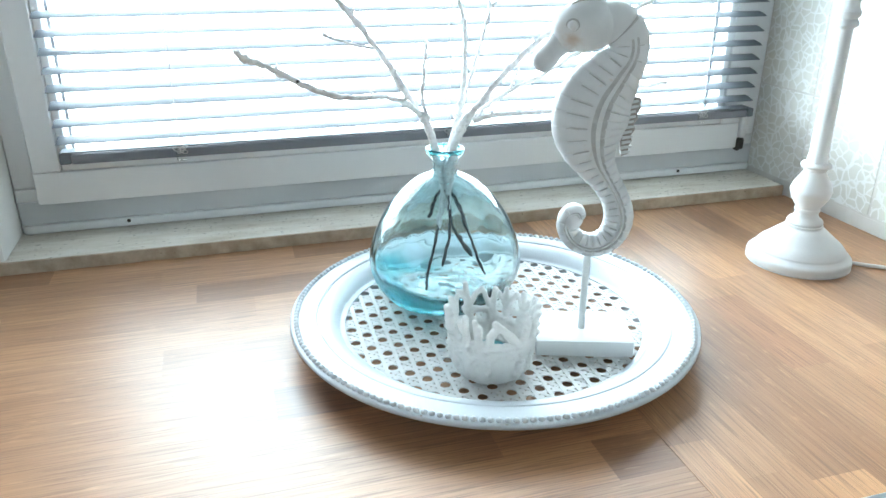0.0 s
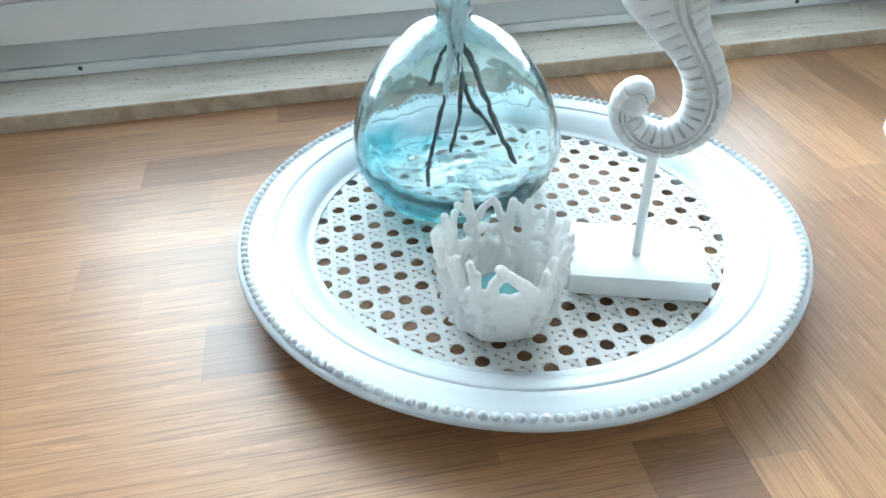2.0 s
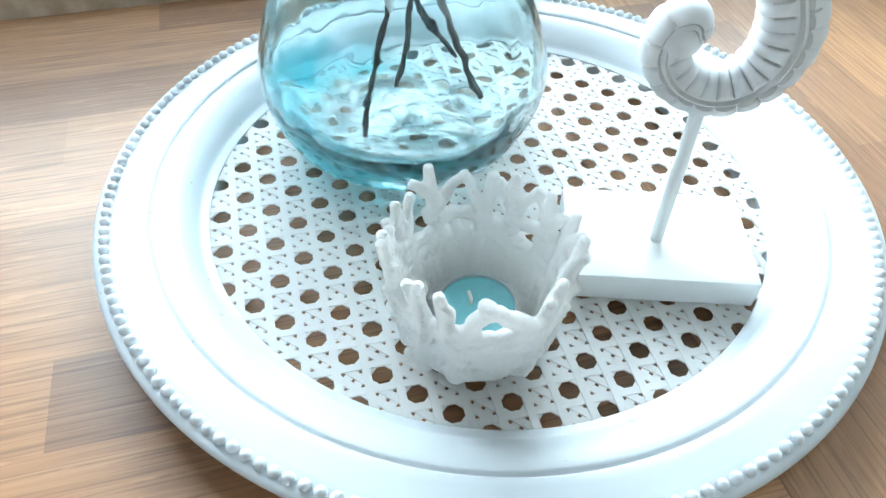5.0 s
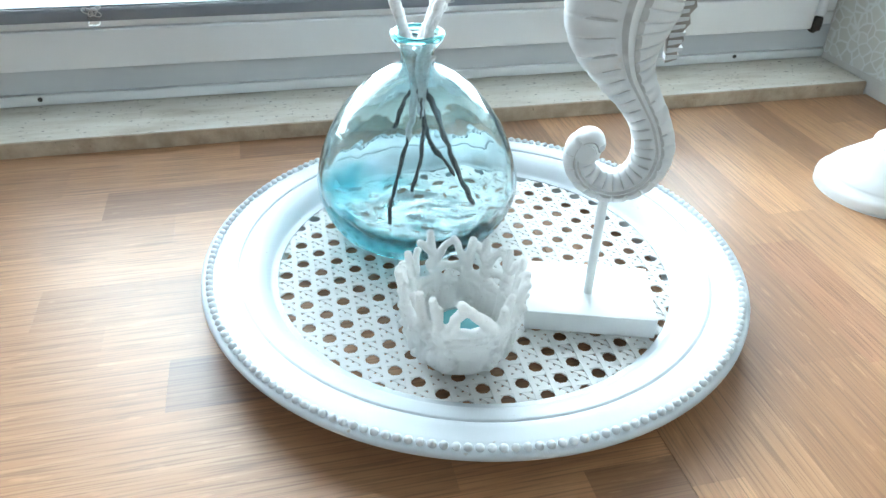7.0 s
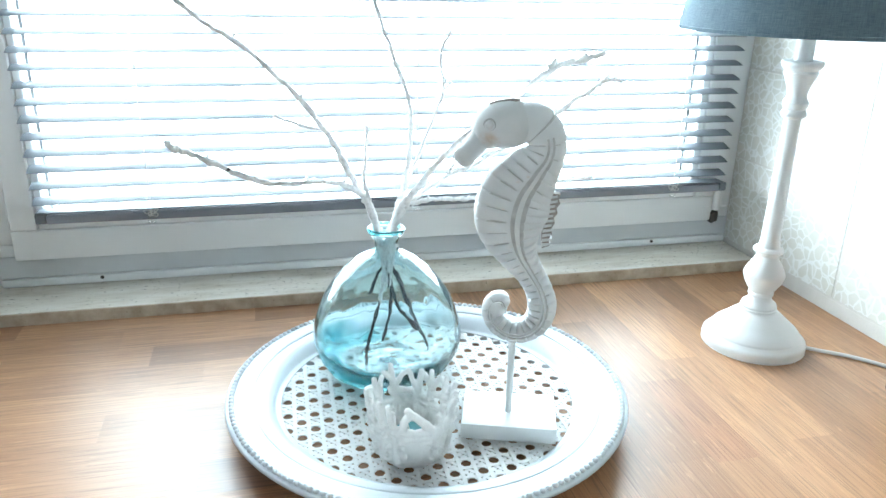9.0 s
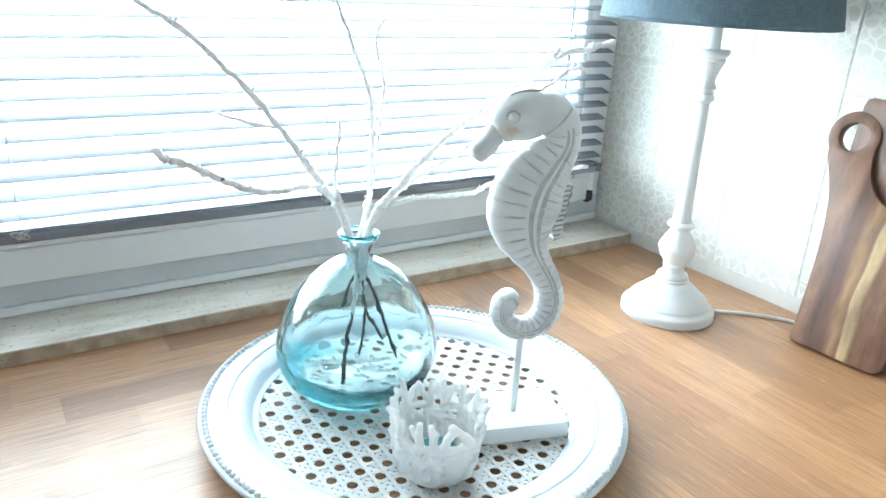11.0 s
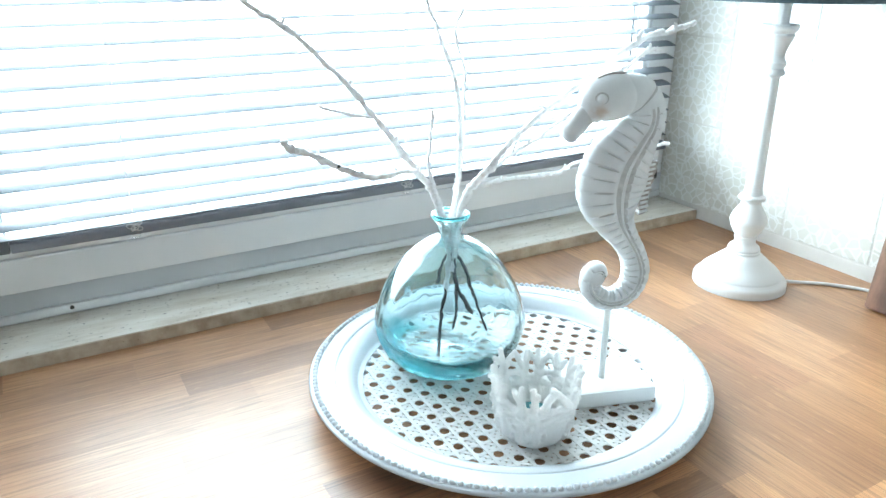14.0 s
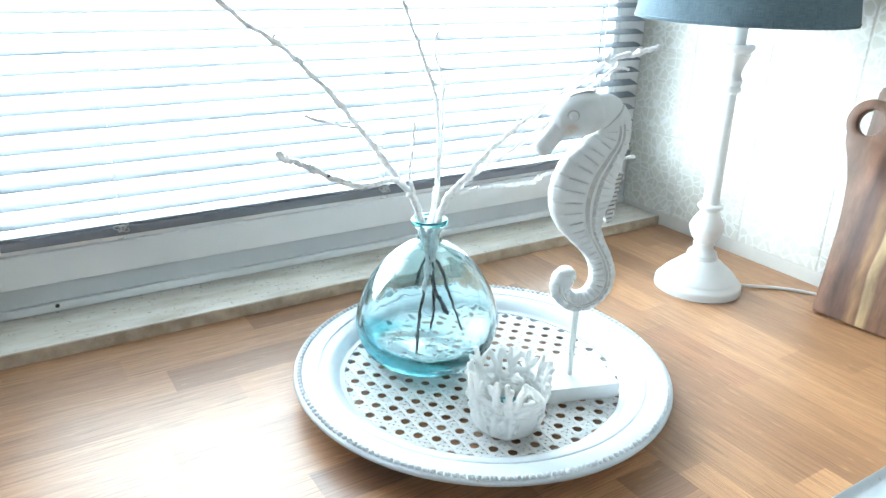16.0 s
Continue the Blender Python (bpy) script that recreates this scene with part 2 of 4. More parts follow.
def tile_glaze():
    m, nt, b = nodes_of("patterned_tile_glaze")
    info = nt.nodes.new("ShaderNodeObjectInfo")
    co = coords(nt, world=True)
    warp = add(nt, "ShaderNodeTexNoise", Scale=38.0, Detail=2.0)
    nt.links.new(co, warp.inputs["Vector"])
    wv = nt.nodes.new("ShaderNodeVectorMath")
    wv.operation = "MULTIPLY_ADD"
    nt.links.new(warp.outputs["Color"], wv.inputs[0])
    wv.inputs[1].default_value = (0.012, 0.012, 0.012)
    nt.links.new(co, wv.inputs[2])
    v = add(nt, "ShaderNodeTexVoronoi", Scale=60.0)
    v.feature = "DISTANCE_TO_EDGE"
    nt.links.new(wv.outputs[0], v.inputs["Vector"])
    v2 = add(nt, "ShaderNodeTexVoronoi", Scale=60.0)
    nt.links.new(wv.outputs[0], v2.inputs["Vector"])
    cell = mixc(nt, v2.outputs["Color"], (0.50, 0.475, 0.415), (0.645, 0.625, 0.575))
    cell = mixc(nt, noise_tex(nt, co, 60, 4), cell, (0.60, 0.58, 0.525))
    lines = ramp(nt, v.outputs["Distance"], ((0.03, (0.9, 0.9, 0.9)), (0.11, (0, 0, 0))))
    col = mixc(nt, lines, cell, (0.71, 0.71, 0.69))
    nt.links.new(col, b.inputs["Base Color"])
    b.inputs["Roughness"].default_value = 0.42
    bump(nt, b, noise_tex(nt, co, 28, 2), 0.12, 0.002)
    return m


def linen():
    m, nt, b = nodes_of("grey_blue_linen")
    tc = nt.nodes.new("ShaderNodeTexCoord")
    sep = nt.nodes.new("ShaderNodeSeparateXYZ")
    nt.links.new(tc.outputs["Object"], sep.inputs[0])
    at = nt.nodes.new("ShaderNodeMath")
    at.operation = "ARCTAN2"
    nt.links.new(sep.outputs["Y"], at.inputs[0])
    nt.links.new(sep.outputs["X"], at.inputs[1])
    com = nt.nodes.new("ShaderNodeCombineXYZ")
    nt.links.new(at.outputs[0], com.inputs["X"])
    nt.links.new(sep.outputs["Z"], com.inputs["Y"])
    def threads(sx, sy):
        mp = nt.nodes.new("ShaderNodeMapping")
        mp.inputs["Scale"].default_value = (sx, sy, 1)
        nt.links.new(com.outputs[0], mp.inputs[0])
        return noise_tex(nt, mp.outputs[0], 1.0, 2)
    a, c = threads(190, 60), threads(12, 1300)
    wv = nt.nodes.new("ShaderNodeMath")
    nt.links.new(a, wv.inputs[0])
    nt.links.new(c, wv.inputs[1])
    half = nt.nodes.new("ShaderNodeMath")
    half.operation = "MULTIPLY"
    half.inputs[1].default_value = 0.5
    nt.links.new(wv.outputs[0], half.inputs[0])
    col = ramp(nt, half.outputs[0], ((0.35, (0.065, 0.10, 0.125)), (0.65, (0.125, 0.175, 0.205))))
    nt.links.new(col, b.inputs["Base Color"])
    b.inputs["Roughness"].default_value = 0.9
    bump(nt, b, half.outputs[0], 0.5, 0.001)
    return m


def glass(name, tint, thick=None, wavy=0.0, split=(0.0, 0.05), ior=1.46, cloudy=0.0):
    m, nt, b = nodes_of(name)
    b.inputs["Transmission Weight"].default_value = 1.0
    b.inputs["IOR"].default_value = ior
    b.inputs["Roughness"].default_value = 0.0
    co = coords(nt)
    if thick:                         # deep colour where the glass gathers, round the lower edge
        sep = nt.nodes.new("ShaderNodeSeparateXYZ")
        nt.links.new(co, sep.inputs[0])

        def sums(op, a, b_, c=0.0):
            n = nt.nodes.new("ShaderNodeMath")
            n.operation = op
            for sock, val in zip(n.inputs, (a, b_, c)):
                if isinstance(val, float):
                    sock.default_value = val
                else:
                    nt.links.new(val, sock)
            return n.outputs[0]

        height = sums("MULTIPLY_ADD", sep.outputs["X"], 0.34, sums("MULTIPLY_ADD", noise_tex(nt, co, 16, 3), 0.030, sep.outputs["Z"]))
        reach = sums("SQRT", sums("ADD", sums("MULTIPLY", sep.outputs["X"], sep.outputs["X"]), sums("MULTIPLY", sep.outputs["Y"], sep.outputs["Y"])), 0.0)
        up = nt.nodes.new("ShaderNodeMapRange")
        up.inputs[1].default_value, up.inputs[2].default_value, up.inputs[3].default_value, up.inputs[4].default_value = *split, 1.0, 0.0
        nt.links.new(height, up.inputs[0])
        out = nt.nodes.new("ShaderNodeMapRange")
        out.inputs[1].default_value, out.inputs[2].default_value = 0.052, 0.068
        nt.links.new(reach, out.inputs[0])
        gathered = sums("MULTIPLY", up.outputs[0], out.outputs[0])
        nt.links.new(mixc(nt, gathered, tint, thick), b.inputs["Base Color"])
        if cloudy:                    # recycled glass: fine bubbles scatter light, most where it gathers
            tr = add(nt, "ShaderNodeBsdfTranslucent", Color=(0.16, 0.78, 0.88, 1))
            mx = nt.nodes.new("ShaderNodeMixShader")
            nt.links.new(sums("MULTIPLY_ADD", gathered, cloudy, 0.018), mx.inputs[0])
            nt.links.new(b.outputs[0], mx.inputs[1])
            nt.links.new(tr.outputs[0], mx.inputs[2])
            nt.links.new(mx.outputs[0], nt.nodes["Material Output"].inputs["Surface"])
    else:
        b.inputs["Base Color"].default_value = (*tint, 1)
    if wavy:
        bump(nt, b, noise_tex(nt, co, 20, 2, 0.45), wavy, 0.008)
    return m


M_SEAHORSE, M_CORAL, M_TWIG = seahorse_paint(), coral_stuff(), twig_paint()
let_light_through(M_CORAL, 0.38, (0.93, 0.92, 0.90))
M_WORN = painted("weathered_grey_wood", (0.42, 0.38, 0.35), (0.26, 0.23, 0.21), 0.8, 60, 500, 0.6)
# Darker grey for the carved grooves, neck crease and eye rings.
M_CARVED_LINE = painted("grey_carved_lines", (0.58, 0.575, 0.565), (0.43, 0.425, 0.415), 0.8, 90, 500, 0.4)
M_STONE_EDGE = painted("rough_stone_edge", (0.50, 0.40, 0.30), (0.36, 0.27, 0.19), 0.8, 60, 260, 0.9, specks=(0.10, 0.07, 0.05))
M_STONE, M_TILE, M_LINEN = travertine(), tile_glaze(), linen()
M_GLASS = glass("turquoise_glass", (0.875, 0.984, 0.994), (0.13, 0.75, 0.86), 0.7, (0.016, 0.036), 1.45, cloudy=0.24)
M_LIP = glass("deep_turquoise_glass", (0.30, 0.88, 0.93), wavy=0.4, ior=1.4)
M_GLASS.node_tree.nodes["Principled BSDF"].inputs["Coat Weight"].default_value = 0.3
M_PANE = glass("window_glass", (0.98, 1.0, 0.99))


# ---- building helpers ----
ORIGIN = {}


def finish(name, bm, material, smooth=40):
    me = bpy.data.meshes.new(name)
    bmesh.ops.recalc_face_normals(bm, faces=bm.faces)
    bm.to_mesh(me)
    bm.free()
    for m in material if isinstance(material, (list, tuple)) else [material]:
        me.materials.append(m)
    if smooth:
        me.shade_smooth()
        me.set_sharp_from_angle(angle=radians(smooth))
    return me


def thing(name, at, label, category, group="", kind=""):
    ob = new(name)
    ob.empty_display_size = 0.02
    ob.location = at
    ORIGIN[ob.name] = Vector(at)
    return tagged(ob, label, category, group, kind)


def part(name, bm, material, parent, label="", smooth=40):
    """One mesh, drawn in world coordinates, as a child of a thing or part."""
    me = finish(name, bm, material, smooth)
    o = ORIGIN[parent.name]
    me.transform(Matrix.Translation(-o))
    ob = new(name, me)
    ob.parent = parent
    ORIGIN[ob.name] = o
    return tagged(ob, label)


def solid(name, bm, material, label, category, group="", kind="", smooth=40):
    ob = new(name, finish(name, bm, material, smooth))
    ORIGIN[ob.name] = Vector((0, 0, 0))
    return tagged(ob, label, category, group, kind)


def box(bm, x0, x1, y0, y1, z0, z1, bevel=0.0, segs=1):
    vs = [bm.verts.new((x, y, z)) for x in (x0, x1) for y in (y0, y1) for z in (z0, z1)]
    fs = [bm.faces.new([vs[i] for i in q]) for q in ((0, 1, 3, 2), (4, 6, 7, 5), (0, 4, 5, 1), (2, 3, 7, 6), (0, 2, 6, 4), (1, 5, 7, 3))]
    if bevel:
        bmesh.ops.bevel(bm, geom=list({e for f in fs for e in f.edges}), offset=bevel, segments=segs, affect="EDGES", profile=0.5)
    return bm


def boxed(*a, **k):
    return box(bmesh.new(), *a, **k)


def lathe(bm, profile, centre, segs=64, warp=None, closed=False):
    """A profile of (radius, height) turned round an upright axis."""
    rings = []
    for r, z in profile:
        if r < 1e-6:
            rings.append([bm.verts.new((centre[0], centre[1], centre[2] + z))])
            continue
        ring = []
        for i in range(segs):
            a = 2 * math.pi * i / segs
            k = warp(a, z) if warp else 1.0
            ring.append(bm.verts.new((centre[0] + r * k * math.cos(a), centre[1] + r * k * math.sin(a), centre[2] + z)))
        rings.append(ring)
    pairs = list(zip(rings, rings[1:]))
    if closed:
        pairs.append((rings[-1], rings[0]))
    for a, b in pairs:
        for i in range(segs):
            j = (i + 1) % segs
            if len(a) == 1 and len(b) == 1:
                continue
            if len(a) == 1:
                bm.faces.new((a[0], b[j], b[i]))
            elif len(b) == 1:
                bm.faces.new((a[i], a[j], b[0]))
            else:
                bm.faces.new((a[i], a[j], b[j], b[i]))
    return bm


def spline(pts, per=6):
    """Catmull-Rom through points of any dimension."""
    p = [np.array(q, float) for q in pts]
    p = [2 * p[0] - p[1], *p, 2 * p[-1] - p[-2]]
    out = []
    for i in range(1, len(p) - 2):
        for k in range(per):
            t = k / per
            a, b, c, d = p[i - 1], p[i], p[i + 1], p[i + 2]
            out.append(0.5 * (2 * b + (c - a) * t + (2 * a - 5 * b + 4 * c - d) * t * t + (3 * b - a - 3 * c + d) * t ** 3))
    out.append(p[-2])
    return out


def tube(bm, pts, radii, segs=8, round_end=True):
    """A round tube along points, with a radius for each."""
    pts = [Vector(p[:3]) for p in pts]
    side, rings = None, []
    for i, p in enumerate(pts):
        d = (pts[min(i + 1, len(pts) - 1)] - pts[max(i - 1, 0)]).normalized()
        if side is None:
            side = d.orthogonal().normalized()
        side = (side - d * side.dot(d)).normalized()
        up = d.cross(side)
        rings.append([bm.verts.new(p + float(radii[i]) * (math.cos(a) * side + math.sin(a) * up)) for a in (2 * math.pi * k / segs for k in range(segs))])
    for a, b in zip(rings, rings[1:]):
        for i in range(segs):
            j = (i + 1) % segs
            bm.faces.new((a[i], a[j], b[j], b[i]))
    for ring, p, q in ((rings[0], pts[0], pts[1]), (rings[-1], pts[-1], pts[-2])):
        if round_end:
            tip = bm.verts.new(p + (p - q).normalized() * 0.6 * (ring[0].co - p).length)
            for i in range(segs):
                bm.faces.new((ring[i], ring[(i + 1) % segs], tip))
        else:
            bm.faces.new(ring)
    return bm


def slab(bm, outline, thick, m, bevel=0.0, holes=()):
    """A flat plate from an outline (with holes), extruded along its normal and set at the pose m."""
    edges = []
    for loop in (outline, *holes):
        vs = [bm.verts.new((x, y, 0)) for x, y in loop]
        edges += [bm.edges.new((a, b)) for a, b in zip(vs, vs[1:] + vs[:1])]
    faces = [f for f in bmesh.ops.triangle_fill(bm, use_beauty=True, edges=edges)["geom"] if isinstance(f, bmesh.types.BMFace)]
    bmesh.ops.dissolve_limit(bm, angle_limit=0.01, verts=bm.verts, edges=[e for e in bm.edges if len(e.link_faces) == 2])
    geo = bmesh.ops.extrude_face_region(bm, geom=list(bm.faces))
    bmesh.ops.translate(bm, vec=(0, 0, thick), verts=[g for g in geo["geom"] if isinstance(g, bmesh.types.BMVert)])
    if bevel:
        rim = [e for e in bm.edges if len(e.link_faces) == 2 and e.calc_face_angle(0) > 1.2 and abs(e.verts[0].co.z - e.verts[1].co.z) < 1e-6]
        bmesh.ops.bevel(bm, geom=rim, offset=bevel, segments=2, affect="EDGES", profile=0.5)
    bmesh.ops.transform(bm, matrix=m, verts=bm.verts)
    return bm


def unit_box(name, material):
    return finish(name, boxed(-0.5, 0.5, -0.5, 0.5, -0.5, 0.5), material, 0)


# ---- the setting ----
EAST, WEST, SOUTH, CEIL, FLOOR = 0.895, -2.2, -2.3, 1.6, -0.9
FRONT, BACK = 0.458, 1.126           # worktop edges
REVEAL, NICHE, FRAME_Y, SASH_Y = -0.343, 1.131, 1.232, 1.209
WIN_TOP = 1.42


def build_setting():
    solid("floor", boxed(WEST - 0.2, EAST + 0.2, SOUTH - 0.2, 1.5, FLOOR - 0.1, FLOOR), M_FLOOR, "pale smooth floor below the worktop", "floor", kind="structure")
    solid("ceiling", boxed(WEST - 0.2, EAST + 0.2, SOUTH - 0.2, 1.5, CEIL, CEIL + 0.1), M_PLASTER, "plain white ceiling", "ceiling", kind="structure")
    solid("wall_south", boxed(WEST - 0.2, EAST + 0.2, SOUTH - 0.2, SOUTH, FLOOR, CEIL), M_ROOM, "plain painted wall behind the kitchen worktop", "wall", kind="structure")
    # Gap left for the added side fill lamp, out of view.
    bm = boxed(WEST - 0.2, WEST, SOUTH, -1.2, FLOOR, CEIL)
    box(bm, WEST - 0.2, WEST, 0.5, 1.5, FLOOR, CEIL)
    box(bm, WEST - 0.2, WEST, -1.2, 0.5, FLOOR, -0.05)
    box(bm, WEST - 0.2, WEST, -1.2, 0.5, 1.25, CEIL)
    solid("wall_west", bm, M_ROOM, "plain painted wall, unseen, with an opening made for the fill lamp", "wall", kind="structure")
    bm = boxed(WEST, REVEAL, NICHE, 1.5, FLOOR, CEIL, bevel=0.006, segs=2)
    box(bm, REVEAL, EAST, FRAME_Y + 0.01, 1.5, FLOOR, -0.001)
    box(bm, REVEAL, EAST, NICHE, 1.5, WIN_TOP, CEIL)
    solid("wall_north", bm, M_PLASTER, "white plastered wall round the window niche", "wall", kind="structure")
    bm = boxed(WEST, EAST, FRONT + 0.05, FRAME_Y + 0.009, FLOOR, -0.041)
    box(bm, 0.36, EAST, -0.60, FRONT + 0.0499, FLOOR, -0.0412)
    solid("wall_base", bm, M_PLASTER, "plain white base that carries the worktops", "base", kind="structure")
    bm = bmesh.new()
    box(bm, -0.60, EAST - 0.0045, BACK - 0.001, FRAME_Y + 0.03, -0.03, 0.018, bevel=0.0025, segs=2)
    for f in bm.faces:
        if f.calc_center_median().y < BACK + 0.0012:
            f.material_index = 1
    solid("window_sill", bm, [M_STONE, M_STONE_EDGE], "polished beige travertine window sill with pitted edge", "window sill", kind="structure")


def build_window():
    w = thing("window_1", (0.28, FRAME_Y, 0.018), "white plastic tilt window with closed sash", "window", kind="structure")
    x0, x1 = REVEAL + 0.001, EAST - 0.001
    fr = bmesh.new()
    box(fr, x0, x1, FRAME_Y, FRAME_Y + 0.06, 0.018, 0.085, 0.002)
    box(fr, x0, x0 + 0.05, FRAME_Y, FRAME_Y + 0.06, 0.085, WIN_TOP, 0.002)
    box(fr, x1 - 0.05, x1, FRAME_Y, FRAME_Y + 0.06, 0.085, WIN_TOP, 0.002)
    box(fr, x0, x1, FRAME_Y + 0.001, FRAME_Y + 0.059, WIN_TOP - 0.06, WIN_TOP, 0.002)
    frame_ob = part("window_frame", fr, M_PVC, w)
    part("rebate", boxed(x0 + 0.002, x1 - 0.002, FRAME_Y - 0.0025, FRAME_Y, 0.032, 0.0668, 0.001), M_REBATE, w, "frame face below the sash, its shade put into the colour")
    part("cover_strip", boxed(x0 + 0.004, x1 - 0.004, FRAME_Y - 0.007, FRAME_Y, 0.0185, 0.0315, 0.0025, 2), M_PVC, w, "narrow white cover strip")
    for x in (-0.196, 0.739):
        bm = bmesh.new()
        lathe(bm, ((0.0, 0.0), (0.0028, 0.0), (0.0028, 0.0012), (0.0, 0.0012)), (0, 0, 0), 12)
        bmesh.ops.transform(bm, matrix=pose(x, FRAME_Y - 0.007, 0.0275, 90), verts=bm.verts)
        part("screw_hole", bm, M_METAL, w, "small dark screw hole")
    s0, s1, sb, st = -0.308, 0.843, 0.067, WIN_TOP - 0.045
    sa = bmesh.new()
    wd = 0.038
    box(sa, s0, s1, SASH_Y, SASH_Y + 0.055, sb, sb + 0.046, 0.003, 2)
    box(sa, s0, s1, SASH_Y, SASH_Y + 0.055, st - 0.046, st, 0.003, 2)
    box(sa, s0, s0 + wd, SASH_Y + 0.0002, SASH_Y + 0.055, sb + 0.046, st - 0.046, 0.002)
    box(sa, s1 - wd, s1, SASH_Y + 0.0002, SASH_Y + 0.055, sb + 0.046, st - 0.046, 0.002)
    sash = part("sash", sa, M_PVC, w)
    bd = bmesh.new()
    b0, b1, g = s0 + wd + 0.0008, s1 - wd - 0.0008, 0.012
    zb, zt = sb + 0.0468, st - 0.0468
    box(bd, b0, b1, SASH_Y + 0.002, SASH_Y + 0.036, zb, zb + g, 0.003, 2)
    box(bd, b0, b1, SASH_Y + 0.002, SASH_Y + 0.036, zt - g, zt, 0.003, 2)
    box(bd, b0, b0 + g, SASH_Y + 0.0022, SASH_Y + 0.036, zb + g, zt - g, 0.002)
    box(bd, b1 - g, b1, SASH_Y + 0.0022, SASH_Y + 0.036, zb + g, zt - g, 0.002)
    part("glazing_bead", bd, M_PVC, sash)
    gs = bmesh.new()
    box(gs, b0 + g, b1 - g, SASH_Y + 0.034, SASH_Y + 0.0365, zb + g, zb + g + 0.004)
    box(gs, b0 + g, b0 + g + 0.004, SASH_Y + 0.034, SASH_Y + 0.0365, zb + g + 0.004, zt - g)
    box(gs, b1 - g - 0.004, b1 - g, SASH_Y + 0.034, SASH_Y + 0.0365, zb + g + 0.004, zt - g)
    part("gasket", gs, M_PVC_SEAL, sash, "dark rubber gasket")
    pane = part("pane", boxed(b0 + 0.004, b1 - 0.004, SASH_Y + 0.0385, SASH_Y + 0.0425, zb + 0.004, zt - 0.004), M_PANE, sash, "clear window pane")
    pane.visible_shadow = False
    hg = thing("window_hinge", (0.852, SASH_Y, 0.075), "dark steel corner hinge with white plastic cover", "hinge")
    bm = bmesh.new()
    tube(bm, [(0.8510, SASH_Y + 0.002, 0.066 + 0.006 * i) for i in range(4)], [0.0065, 0.007, 0.007, 0.006], 12)
    box(bm, 0.8430, 0.8500, SASH_Y - 0.003, SASH_Y + 0.010, 0.062, 0.078, 0.002)
    part("hinge_knuckle", bm, M_METAL, hg)
    bm = bmesh.new()
    tube(bm, [(0.8520, SASH_Y + 0.002, 0.088 + 0.01 * i) for i in range(5)], [0.0075] * 5, 12)
    part("hinge_cover", bm, M_PVC, hg, "white plastic hinge cover")


def build_blind():
    y0, x0, x1, step, z0 = 1.1975, -0.266, 0.845, 0.0235, 0.161
    b = thing("venetian_blind", (0.28, y0, 0.13), "white aluminium venetian blind with tilted slats darkened for the backlight, lowered over the window", "blind")
    n = 50
    bm = bmesh.new()
    cross = [(-0.0125 + 0.025 * i / 6, 0.0011 * (1 - ((i - 3) / 3) ** 2)) for i in range(7)]
    tilt = radians(SLAT_TILT)
    top, low = [], []
    for u, h in cross:
        for lst, d in ((top, 0.0), (low, -0.00035)):
            y, z = u, h + d
            lst.append((y * math.cos(tilt) - z * math.sin(tilt), y * math.sin(tilt) + z * math.cos(tilt)))
    loop = top + low[::-1]
    ends = []
    for x in (x0, x1):
        ends.append([bm.verts.new((x, y, z)) for y, z in loop])
    k = len(loop)
    for i in range(k):
        j = (i + 1) % k
        bm.faces.new((ends[0][i], ends[0][j], ends[1][j], ends[1][i]))
    for i in range(6):
        for e in ends:
            bm.faces.new((e[i], e[i + 1], e[k - 2 - i], e[k - 1 - i]))
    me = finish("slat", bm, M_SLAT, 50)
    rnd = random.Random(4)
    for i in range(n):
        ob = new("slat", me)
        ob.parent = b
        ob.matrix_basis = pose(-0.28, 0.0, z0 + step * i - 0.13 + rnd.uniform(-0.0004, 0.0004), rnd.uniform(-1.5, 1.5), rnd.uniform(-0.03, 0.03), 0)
    rail = part("bottom_rail", boxed(x0 + 0.016, x1 - 0.009, y0 - 0.0125, y0 + 0.0125, 0.129, 0.1415, 0.002, 2), M_RAIL, b, "dark grey bottom rail")
    # End caps, strip and head rail take the same darkened white.
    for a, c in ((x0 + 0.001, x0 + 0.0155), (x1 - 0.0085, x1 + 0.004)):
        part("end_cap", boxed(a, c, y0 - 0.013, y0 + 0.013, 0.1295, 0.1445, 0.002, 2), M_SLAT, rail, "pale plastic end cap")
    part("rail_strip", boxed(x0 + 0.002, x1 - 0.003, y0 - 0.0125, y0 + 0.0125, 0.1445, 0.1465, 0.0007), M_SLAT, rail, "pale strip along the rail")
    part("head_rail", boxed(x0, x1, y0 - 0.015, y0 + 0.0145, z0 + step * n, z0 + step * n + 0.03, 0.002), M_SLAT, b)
    for x in (-0.107, 0.292, 0.744):
        bm = bmesh.new()
        for dy in (-0.0132, 0.0132):
            pts = [(x + 0.0006 * math.sin(i * 1.7), y0 + dy, 0.147 + 0.0235 * i) for i in range(n)]
            tube(bm, pts, [0.0005] * len(pts), 4)
        for i in range(n):
            zz = z0 + step * i
            dz = 0.0132 * math.tan(tilt)
            tube(bm, [(x, y0 - 0.0132, zz - dz - 0.0006), (x, y0 + 0.0132, zz + dz - 0.0006)], [0.0004, 0.0004], 4, False)
        cord = part("ladder_cord", bm, M_CORD, b, "thin pale ladder cord")
        bm = bmesh.new()
        pts = []
        for i in range(26):
            a = i * 0.9
            pts.append((x + 0.011 * math.sin(a * 0.73) * (0.5 + 0.5 * math.sin(i)), y0 - 0.0145 - 0.002 * math.cos(a), 0.143 + 0.004 * math.sin(a * 1.31) - 0.0002 * i))
        tube(bm, spline(pts, 3), [0.00055] * (25 * 3 + 1), 5)
        part("cord_knot", bm, M_CORD, cord, "loose knot of clear cord")
